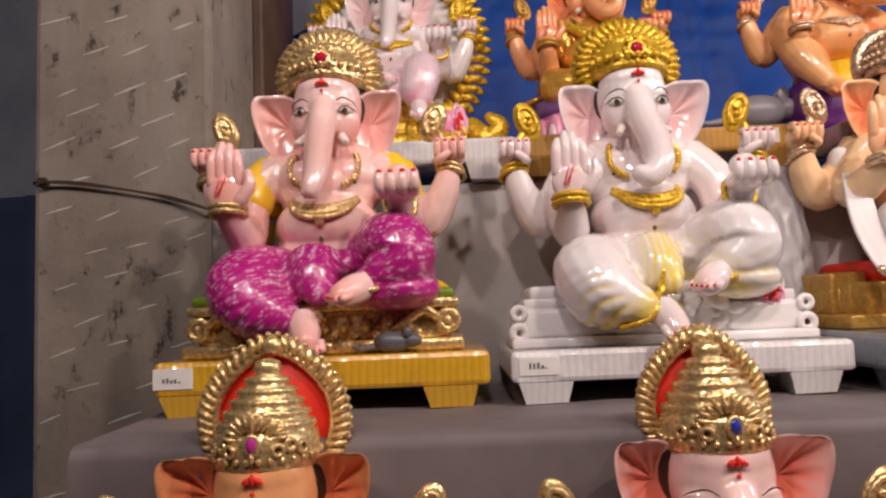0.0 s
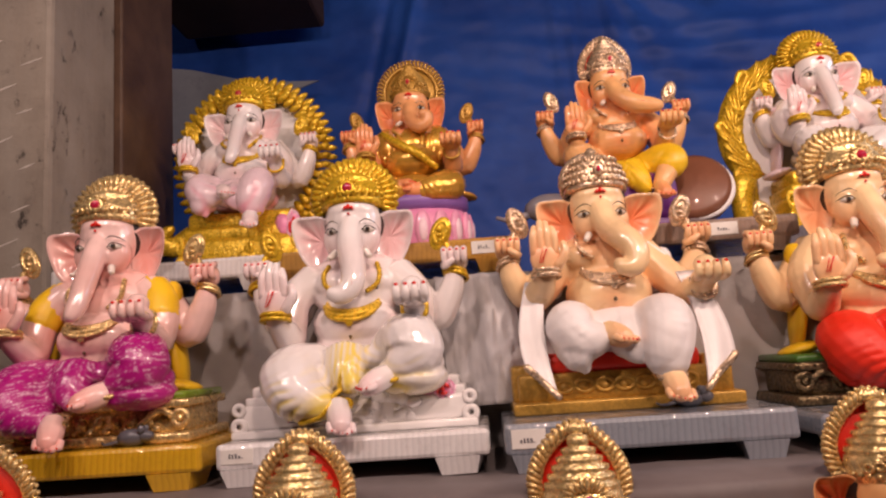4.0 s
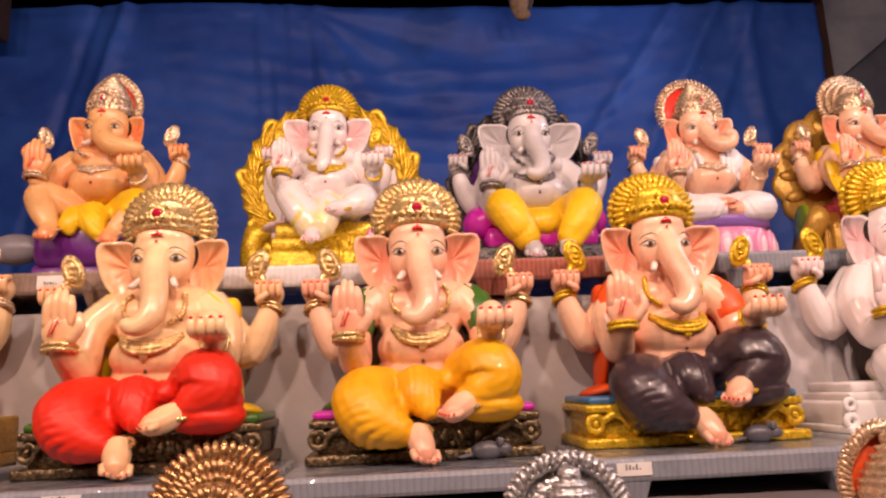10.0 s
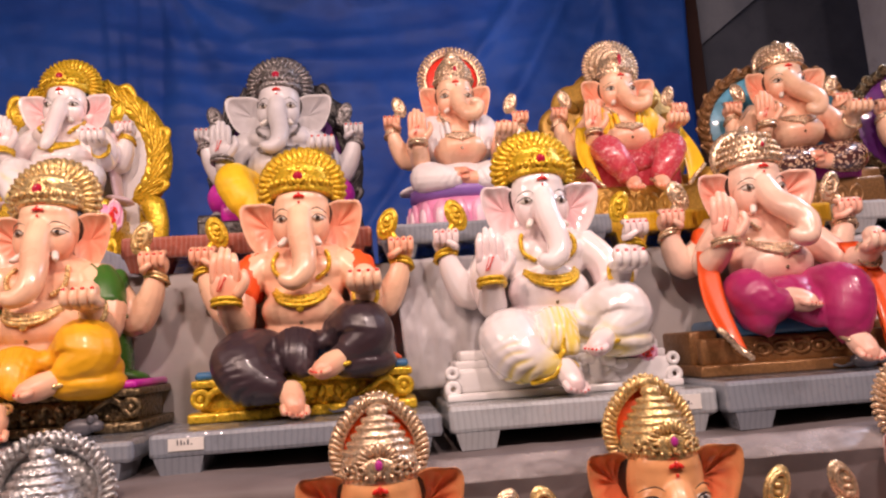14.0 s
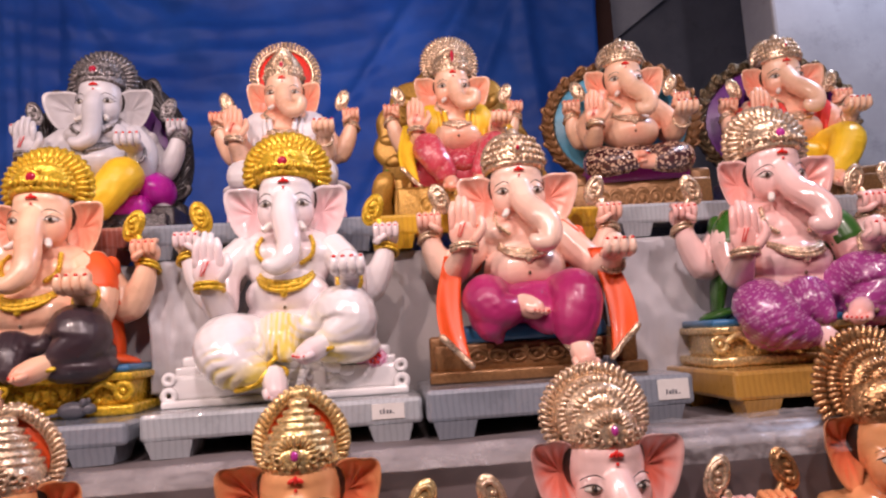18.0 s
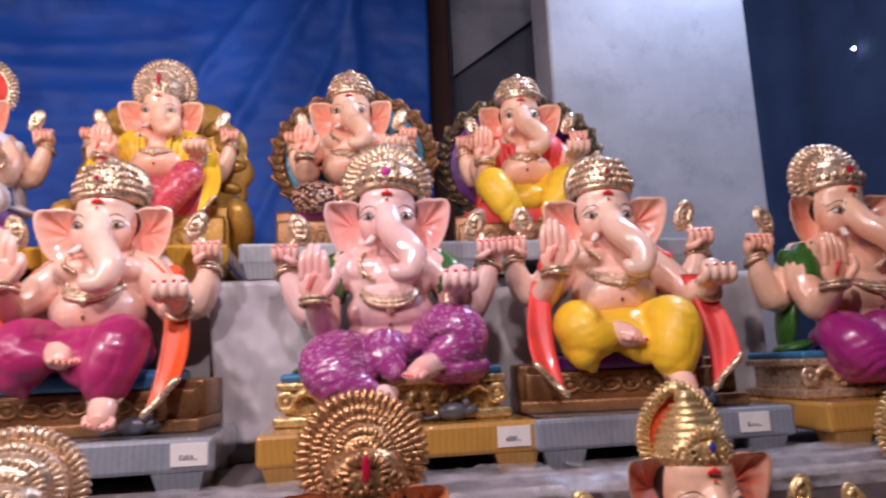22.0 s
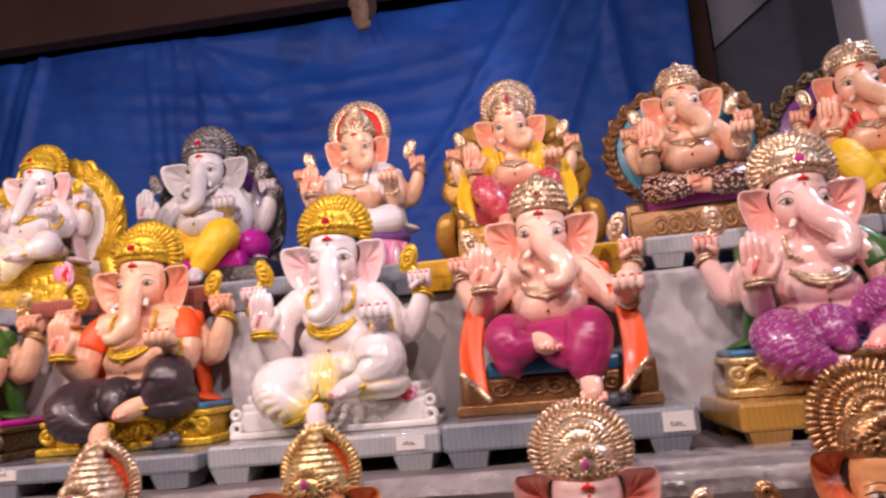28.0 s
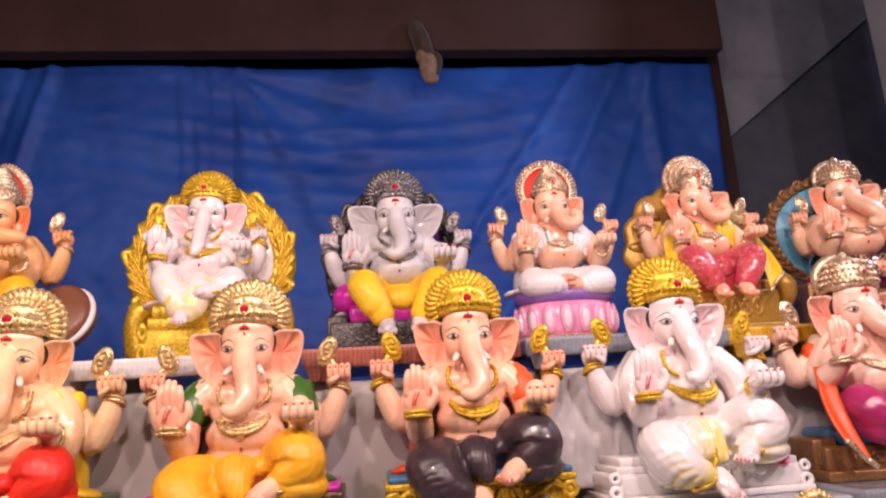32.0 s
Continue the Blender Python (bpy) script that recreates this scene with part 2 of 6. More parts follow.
DYE = {
    "magenta": lacquer("magenta_paint", (0.46, 0.015, 0.22), (0.85, 0.60, 0.74), 0.28, 0.4),
    "purple": lacquer("purple_paint", (0.34, 0.018, 0.19), None, 0.34, 0.3),
    "mulberry": lacquer("mulberry_paint", (0.40, 0.026, 0.135), None, 0.34, 0.3),
    "gloss_purple": lacquer("streaked_purple_paint", (0.34, 0.05, 0.24), (0.74, 0.52, 0.68), 0.22, 0.6),
    "white": lacquer("white_cloth_paint", (0.82, 0.79, 0.80), (0.86, 0.66, 0.02), 0.20, 0.6, mottled=0.04),
    "matt_white": lacquer("matt_white_paint", (0.80, 0.77, 0.78), None, 0.45, 0.1, mottled=0.05),
    "rosy": lacquer("rosy_white_paint", (0.80, 0.62, 0.68), (0.85, 0.35, 0.45), 0.2, 0.6, mottled=0.06),
    "red": lacquer("red_paint", (0.82, 0.028, 0.006), None, 0.50, 0.1),
    "yellow": lacquer("yellow_paint", (0.88, 0.55, 0.010), None, 0.45, 0.15),
    "amber": lacquer("amber_paint", (0.86, 0.43, 0.006), None, 0.45, 0.15),
    "plum": lacquer("dark_plum_paint", (0.045, 0.028, 0.036), None, 0.34, 0.3),
    "orange": lacquer("orange_paint", (0.82, 0.095, 0.008), None, 0.45, 0.15),
    "coral": lacquer("coral_paint", (0.82, 0.065, 0.05), None, 0.45, 0.15),
    "green": lacquer("green_paint", (0.035, 0.13, 0.015), None, 0.30, 0.3),
    "lime": lacquer("lime_paint", (0.16, 0.25, 0.015), None, 0.22, 0.5),
    "blue": lacquer("blue_paint", (0.03, 0.15, 0.32), None, 0.35, 0.3),
    "sky": lacquer("sky_blue_paint", (0.08, 0.33, 0.50), None, 0.35, 0.3),
    "violet": lacquer("violet_paint", (0.13, 0.015, 0.20), None, 0.35, 0.3),
    "hotpink": lacquer("hot_pink_paint", (0.60, 0.02, 0.42), None, 0.3, 0.4),
    "lotus": lacquer("lotus_pink_paint", (0.78, 0.28, 0.48), (0.85, 0.70, 0.76), 0.3, 0.4),
    "rosered": lacquer("rose_red_paint", (0.58, 0.06, 0.09), (0.80, 0.45, 0.45), 0.26, 0.5),
    "print": lacquer("dark_printed_paint", (0.07, 0.022, 0.022), None, 0.25, 0.4, dots=(0.74, 0.50, 0.34)),
    "bronze": lacquer("gold_cloth_paint", (0.72, 0.40, 0.06), None, 0.22, 0.4, metal=0.5),
    "lilac": lacquer("lilac_paint", (0.24, 0.12, 0.42), None, 0.35, 0.3),
    "pale": lacquer("pale_yellow_paint", (0.80, 0.70, 0.42), None, 0.25, 0.5),
    "brown": lacquer("brown_drum_paint", (0.20, 0.075, 0.04), None, 0.4, 0.2),
    "grey": lacquer("grey_drape_paint", (0.52, 0.50, 0.52), None, 0.4, 0.2),
}
HAIR = plain("black_hair_paint", (0.02, 0.012, 0.01), 0.4)
INK = plain("black_line_paint", (0.015, 0.01, 0.01), 0.4)
EYE_WHITE = plain("eye_white_paint", (0.66, 0.62, 0.56), 0.2, 0, 0.6)
IRIS = plain("brown_iris_paint", (0.13, 0.085, 0.05), 0.15, 0, 0.8)
NAIL = plain("red_nail_paint", (0.72, 0.03, 0.02), 0.2, 0, 0.6)
IVORY = plain("ivory_tusk_paint", (0.85, 0.80, 0.74), 0.2, 0, 0.6)
RUBY = plain("red_stone", (0.45, 0.01, 0.04), 0.08, 0, 1.0)
SAPPHIRE = plain("blue_stone", (0.04, 0.05, 0.35), 0.08, 0, 1.0)
AMETHYST = plain("pink_stone", (0.50, 0.04, 0.30), 0.08, 0, 1.0)
PENCIL = plain("grey_pencil", (0.12, 0.12, 0.14), 0.6)
MOUSE = plain("grey_plaster_mouse_paint", (0.10, 0.10, 0.12), 0.35, 0, 0.4)
PALE_MOUSE = plain("pale_grey_mouse_paint", (0.22, 0.21, 0.24), 0.4, 0, 0.3)


FILM, fN, fL, fP = base_material("clear_plastic_film")
fP.inputs["Base Color"].default_value = (0.72, 0.70, 0.72, 1)
fP.inputs["Roughness"].default_value = 0.18
fL.new(ramp(fN, fL, noise_node(fN, fL, 14, 5, rough=0.7).outputs[0], ((0.42, 0.05), (0.72, 0.42))).outputs[0], fP.inputs["Alpha"])
EDGE, eN, eL, eP = base_material("crinkled_plastic_edge")
eP.inputs["Base Color"].default_value = (0.50, 0.46, 0.46, 1)
eP.inputs["Roughness"].default_value = 0.3
eL.new(ramp(eN, eL, noise_node(eN, eL, 9, 6, rough=0.75).outputs[0], ((0.38, 0.05), (0.66, 0.55))).outputs[0], eP.inputs["Alpha"])

# ---- shapes: each returns (points, faces) ----
def ball(c, r, rot=None, nu=16, nv=10):
    r = (r, r, r) if isinstance(r, (int, float)) else r
    th = np.linspace(0, np.pi, nv + 1)[1:-1]
    ph = np.linspace(0, 2 * np.pi, nu, endpoint=False)
    T, H = np.meshgrid(th, ph, indexing="ij")
    p = np.stack([np.sin(T) * np.cos(H), np.sin(T) * np.sin(H), np.cos(T)], -1).reshape(-1, 3)
    p = np.vstack([p, [[0, 0, 1], [0, 0, -1]]]) * np.array(r)
    if rot is not None:
        p = p @ np.array(Euler([radians(a) for a in rot]).to_matrix()).T
    n = nv - 1
    f = [(i * nu + j, (i + 1) * nu + j, (i + 1) * nu + (j + 1) % nu, i * nu + (j + 1) % nu) for i in range(n - 1) for j in range(nu)]
    f += [(n * nu, j, (j + 1) % nu) for j in range(nu)]
    f += [(n * nu + 1, (n - 1) * nu + (j + 1) % nu, (n - 1) * nu + j) for j in range(nu)]
    return p + np.array(c), f


def spline(pts, k=5):
    p = np.array(pts, float)
    q = np.vstack([2 * p[0] - p[1], p, 2 * p[-1] - p[-2]])
    out = []
    for i in range(1, len(q) - 2):
        for s in np.linspace(0, 1, k, endpoint=False):
            a, b, c, d = q[i - 1], q[i], q[i + 1], q[i + 2]
            out.append(0.5 * (2 * b + (c - a) * s + (2 * a - 5 * b + 4 * c - d) * s * s + (3 * b - a - 3 * c + d) * s ** 3))
    out.append(p[-1])
    return np.array(out)


def tube(pts, radii, n=10, k=5):
    """A round tube through points, its radius gliding along, with domed ends."""
    pr = spline([(*p, r) for p, r in zip(pts, radii)], k)
    p, r = pr[:, :3], np.maximum(pr[:, 3], 1e-4)
    t = np.gradient(p, axis=0)
    t /= np.linalg.norm(t, axis=1)[:, None] + 1e-9
    p = np.vstack([p[0] - t[0] * r[0] * 0.6, p, p[-1] + t[-1] * r[-1] * 0.6])
    r = np.concatenate([[r[0] * 0.45], r, [r[-1] * 0.45]])
    t = np.vstack([t[0], t, t[-1]])
    u = np.cross(t[0], (0.3, 0.2, 0.93))
    u /= np.linalg.norm(u)
    V = []
    ang = np.linspace(0, 2 * np.pi, n, endpoint=False)
    for i in range(len(p)):
        u = u - t[i] * np.dot(u, t[i])
        u /= np.linalg.norm(u)
        w = np.cross(t[i], u)
        V.append(p[i] + r[i] * (np.cos(ang)[:, None] * u + np.sin(ang)[:, None] * w))
    m = len(p)
    f = [(i * n + j, i * n + (j + 1) % n, (i + 1) * n + (j + 1) % n, (i + 1) * n + j) for i in range(m - 1) for j in range(n)]
    f += [tuple(range(n - 1, -1, -1)), tuple((m - 1) * n + j for j in range(n))]
    return np.vstack(V), f


def ring(c, R, r, rot=(0, 0, 0), n=20, m=8, sq=(1, 1)):
    a = np.linspace(0, 2 * np.pi, n, endpoint=False)
    b = np.linspace(0, 2 * np.pi, m, endpoint=False)
    A, B = np.meshgrid(a, b, indexing="ij")
    p = np.stack([(R * sq[0] + r * np.cos(B)) * np.cos(A), (R * sq[1] + r * np.cos(B)) * np.sin(A), r * np.sin(B)], -1).reshape(-1, 3)
    p = p @ np.array(Euler([radians(v) for v in rot]).to_matrix()).T + np.array(c)
    f = [(i * m + j, ((i + 1) % n) * m + j, ((i + 1) % n) * m + (j + 1) % m, i * m + (j + 1) % m) for i in range(n) for j in range(m)]
    return p, f


def lathe(profile, c, n=24, sq=(1, 1), rot=None):
    """Turned shape: (radius, height) pairs from the bottom up."""
    a = np.linspace(0, 2 * np.pi, n, endpoint=False)
    V = np.vstack([np.stack([r * np.cos(a) * sq[0], r * np.sin(a) * sq[1], np.full(n, h)], -1) for r, h in profile])
    if rot is not None:
        V = V @ np.array(Euler([radians(v) for v in rot]).to_matrix()).T
    m = len(profile)
    f = [(i * n + j, i * n + (j + 1) % n, (i + 1) * n + (j + 1) % n, (i + 1) * n + j) for i in range(m - 1) for j in range(n)]
    f += [tuple(range(n - 1, -1, -1)), tuple((m - 1) * n + j for j in range(n))]
    return V + np.array(c), f


def slab(lo, hi, bevel=0.004, seg=2):
    bm = bmesh.new()
    bmesh.ops.create_cube(bm, size=1)
    lo, hi = Vector(lo), Vector(hi)
    bmesh.ops.transform(bm, verts=bm.verts, matrix=Matrix.LocRotScale((lo + hi) / 2, None, hi - lo))
    if bevel:
        bmesh.ops.bevel(bm, geom=bm.edges[:] + bm.verts[:], offset=bevel, segments=seg, affect="EDGES", profile=0.5)
    bm.verts.index_update()
    v = np.array([x.co[:] for x in bm.verts])
    f = [tuple(x.index for x in q.verts) for q in bm.faces]
    bm.free()
    return v, f


def plate(outline, y0, y1, inset=0.006):
    """An upright plate from an (x, z) outline, with softened rims, from y0 (front) to y1."""
    o = np.array(outline, float)
    c = o.mean(0)
    s = o + (c - o) / (np.linalg.norm(c - o, axis=1)[:, None] + 1e-9) * inset
    n = len(o)
    V = np.vstack([np.column_stack([q[:, 0], np.full(n, y), q[:, 1]]) for q, y in ((s, y0), (o, y0 + inset), (o, y1 - inset), (s, y1))])
    f = [(i * n + j, i * n + (j + 1) % n, (i + 1) * n + (j + 1) % n, (i + 1) * n + j) for i in range(3) for j in range(n)]
    f += [tuple(range(n - 1, -1, -1)), tuple(3 * n + j for j in range(n))]
    return V, f


def moved(shape, d=(0, 0, 0), s=1.0, mirror=False):
    v, f = shape
    v = v * s + np.array(d)
    if mirror:
        v = v * np.array([-1, 1, 1])
        f = [tuple(reversed(q)) for q in f]
    return v, f


def joined(shapes):
    V, F, o = [], [], 0
    for v, f in shapes:
        V.append(v)
        F += [tuple(i + o for i in q) for q in f]
        o += len(v)
    return np.vstack(V), F


def fused(shapes, voxel=0.0045, smooth=4):
    """The shapes melted into one smooth skin."""
    v, f = joined(shapes)
    me = bpy.data.meshes.new("tmp")
    me.from_pydata(v.tolist(), [], f)
    ob = new("tmp", me)
    a = ob.modifiers.new("r", "REMESH")
    a.mode, a.voxel_size = "VOXEL", voxel
    b = ob.modifiers.new("s", "SMOOTH")
    b.iterations, b.factor = smooth, 0.5
    dg = bpy.context.evaluated_depsgraph_get()
    ev = ob.evaluated_get(dg).to_mesh()
    n = len(ev.vertices)
    V = np.empty(n * 3)
    ev.vertices.foreach_get("co", V)
    NV = np.empty(n * 3)
    ev.vertices.foreach_get("normal", NV)
    F = [tuple(p.vertices) for p in ev.polygons]
    bpy.data.objects.remove(ob)
    bpy.data.meshes.remove(me)
    return V.reshape(-1, 3), F, NV.reshape(-1, 3)


def to_mesh(name, pieces, smooth=True):
    """pieces: (shape, material, blush or None)."""
    mats, V, F, M, B, o = [], [], [], [], [], 0
    for (v, f), mat, blush in pieces:
        if mat not in mats:
            mats.append(mat)
        V.append(v)
        F += [tuple(i + o for i in q) for q in f]
        M += [mats.index(mat)] * len(f)
        B.append(np.zeros(len(v)) if blush is None else blush)
        o += len(v)
    me = bpy.data.meshes.new(name)
    me.from_pydata(np.vstack(V).tolist(), [], F)
    for m in mats:
        me.materials.append(m)
    me.polygons.foreach_set("material_index", M)
    me.polygons.foreach_set("use_smooth", [smooth] * len(F))
    at = me.attributes.new("blush", "FLOAT", "POINT")
    at.data.foreach_set("value", np.concatenate(B).astype(np.float32))
    me.update()
    return me


def near(v, c, r):
    return np.clip(1 - np.linalg.norm((v - np.array(c)), axis=1) / r, 0, 1)


# ---- statue pieces, half a metre high, facing -y, standing on z = 0 ----
def grown(shapes, c, k):
    c = np.array(c)
    return [((v - c) * k + c, f) for v, f in shapes]


def hand_open(wrist, side):
    """Raised palm towards the front, fingers up."""
    x, y, z = wrist
    palm = [ball((x, y - 0.004, z + 0.026), (0.026, 0.011, 0.028))]
    fingers = []
    for i, dx in enumerate((-0.0195, -0.0068, 0.0060, 0.0185)):
        ln = (0.034, 0.043, 0.041, 0.032)[i]
        fingers.append(tube([(x + dx * 0.90, y - 0.005, z + 0.034), (x + dx * 0.88, y - 0.007, z + 0.048 + ln * 0.5), (x + dx * 0.72, y - 0.001, z + 0.046 + ln)], (0.0070, 0.0066, 0.0048), 9, 4))
    fingers.append(tube([(x + side * 0.018, y - 0.008, z + 0.012), (x + side * 0.032, y - 0.012, z + 0.032), (x + side * 0.030, y - 0.010, z + 0.050)], (0.009, 0.0078, 0.0052), 9, 4))
    return grown(palm, wrist, 1.1), grown(fingers, wrist, 1.1)


def hand_fist(wrist, lean, side):
    x, y, z = wrist
    palm = [ball((x + lean * 0.2, y, z + 0.022), (0.023, 0.020, 0.025))]
    fingers = []
    for i in range(4):
        dx = -0.0185 + i * 0.0123
        fingers.append(tube([(x + dx, y - 0.008, z + 0.043), (x + dx, y - 0.025, z + 0.038), (x + dx, y - 0.025, z + 0.022), (x + dx, y - 0.014, z + 0.016)], (0.0064, 0.0064, 0.0058, 0.005), 9, 4))
    fingers.append(tube([(x + side * 0.020, y - 0.008, z + 0.012), (x + side * 0.014, y - 0.026, z + 0.012), (x + side * 0.002, y - 0.030, z + 0.020)], (0.0078, 0.007, 0.0055), 9, 4))
    return grown(palm, wrist, 1.02), grown(fingers, wrist, 1.02)


def hand_offer(wrist, side):
    """Palm up, fingers curling forward round a sweet."""
    x, y, z = wrist
    palm = [ball((x, y - 0.012, z + 0.008), (0.028, 0.026, 0.014)), ball((x, y - 0.010, z + 0.028), (0.020, 0.018, 0.018))]
    fingers = []
    for i in range(4):
        dx = -0.0225 + i * 0.0150
        fingers.append(tube([(x + dx * 0.9, y - 0.022, z + 0.004), (x + dx, y - 0.043, z + 0.008), (x + dx, y - 0.047, z + 0.020), (x + dx, y - 0.042, z + 0.030)], (0.0076, 0.0074, 0.0066, 0.0052), 9, 4))
    return grown(palm, wrist, 1.04), grown(fingers, wrist, 1.04)


TRUNKS = {
    "left": [((0, 0.016, 0.392), 0.0250), ((0, -0.010, 0.360), 0.0265), ((0.002, -0.030, 0.322), 0.0260), ((0.010, -0.050, 0.282), 0.0240), ((0.008, -0.066, 0.246), 0.0215), ((-0.010, -0.077, 0.226), 0.0170), ((-0.028, -0.080, 0.232), 0.0120)],
    "down": [((0, 0.016, 0.392), 0.0250), ((0, -0.010, 0.360), 0.0265), ((-0.003, -0.030, 0.322), 0.0255), ((-0.006, -0.050, 0.282), 0.0230), ((-0.009, -0.067, 0.246), 0.0200), ((-0.020, -0.078, 0.222), 0.0165), ((-0.034, -0.080, 0.216), 0.0120)],
    "right": [((0, 0.016, 0.392), 0.0250), ((0.001, -0.010, 0.360), 0.0270), ((0.012, -0.032, 0.326), 0.0275), ((0.036, -0.054, 0.302), 0.0270), ((0.058, -0.070, 0.274), 0.0245), ((0.050, -0.083, 0.244), 0.0200), ((0.024, -0.087, 0.240), 0.0160), ((0.010, -0.086, 0.250), 0.0120)],
    "curl": [((0, 0.016, 0.392), 0.0245), ((0.003, -0.010, 0.356), 0.0260), ((0.008, -0.034, 0.318), 0.0245), ((0.026, -0.054, 0.290), 0.0215), ((0.050, -0.062, 0.292), 0.0185), ((0.056, -0.066, 0.316), 0.0160), ((0.038, -0.070, 0.324), 0.0125)],
    "side": [((0, 0.016, 0.392), 0.0245), ((0.002, -0.012, 0.358), 0.0270), ((0.012, -0.036, 0.324), 0.0275), ((0.044, -0.050, 0.294), 0.0265), ((0.084, -0.052, 0.284), 0.0225), ((0.114, -0.046, 0.282), 0.0160)],
}


def shorter(tr, kind):
    k = 0.93 if kind in ("left", "down") else 0.94
    wide, slim = {"right": (0.74, 1.04), "down": (0.45, 0.94)}.get(kind, (1.0, 1.02))
    return [((x * wide, y * (0.55 + 0.45 * k) if y < 0 else y, 0.392 - (0.392 - z) * k), r * slim * (0.86 + 0.03 * min(i, 4))) for i, ((x, y, z), r) in enumerate(tr)]


ARMS = {
    # back arm elbow and wrist, front right arm, front left arm
    "wide": (((0.146, 0.060, 0.194), (0.190, 0.044, 0.278)), ((-0.116, -0.020, 0.172), (-0.124, -0.086, 0.204)), ((0.118, -0.012, 0.180), (0.118, -0.078, 0.214))),
    "near": (((0.128, 0.060, 0.206), (0.158, 0.040, 0.276)), ((-0.112, -0.020, 0.186), (-0.112, -0.080, 0.214)), ((0.118, -0.012, 0.196), (0.128, -0.074, 0.222))),
    "low": (((0.152, 0.062, 0.222), (0.184, 0.040, 0.290)), ((-0.138, -0.020, 0.212), (-0.122, -0.082, 0.246)), ((0.140, -0.015, 0.205), (0.158, -0.074, 0.214))),
}
FEET = {
    "royal": [((-0.016, -0.112, 0.052), (-0.004, -0.146, 0.016)), ((0.070, -0.096, 0.096), (0.036, -0.136, 0.078))],
    "hang": [((0.066, -0.128, 0.060), (0.070, -0.166, 0.026)), ((-0.028, -0.095, 0.138), (0.000, -0.128, 0.122))],
    "gown": [((-0.028, -0.122, 0.046), (-0.030, -0.156, 0.022)), ((0.052, -0.104, 0.112), (0.016, -0.134, 0.098))],
    "squat": [((-0.072, -0.098, 0.066), (-0.070, -0.136, 0.042)), ((0.074, -0.100, 0.050), (0.078, -0.138, 0.026))],
    "throne": [((-0.040, -0.122, 0.050), (-0.042, -0.158, 0.024)), ((0.040, -0.122, 0.050), (0.042, -0.158, 0.024))],
    "lotus": [((-0.060, -0.104, 0.100), (0.000, -0.124, 0.108)), ((0.060, -0.104, 0.096), (-0.010, -0.118, 0.092))],
}


def torso(legs):
    """Chest, waist and belly as (centre, radii); the royal pose sits tall over a low waist."""
    if legs == "royal":
        return [((0, 0.045, 0.286), (0.092, 0.048, 0.044)), ((0, 0.034, 0.246), (0.080, 0.058, 0.062)), ((0, 0.010, 0.190), (0.080, 0.069, 0.052)), ((0, 0.014, 0.146), (0.084, 0.064, 0.046))] + [((sx * 0.036, 0.008, 0.268), (0.038, 0.026, 0.028)) for sx in (-1, 1)]
    return [((0, 0.045, 0.290), (0.094, 0.050, 0.046)), ((0, 0.036, 0.262), (0.082, 0.058, 0.064)), ((0, 0.008, 0.208), (0.082, 0.070, 0.054))] + [((sx * 0.040, 0.000, 0.284), (0.037, 0.026, 0.026)) for sx in (-1, 1)]


def front(x, z, legs):
    """How far forward the torso reaches at (x, z)."""
    reach = [c[1] - r[1] * math.sqrt(q) for c, r in torso(legs) for q in [1 - ((x - c[0]) / r[0]) ** 2 - ((z - c[2]) / r[2]) ** 2] if q > 0]
    return min(reach, default=0.02)


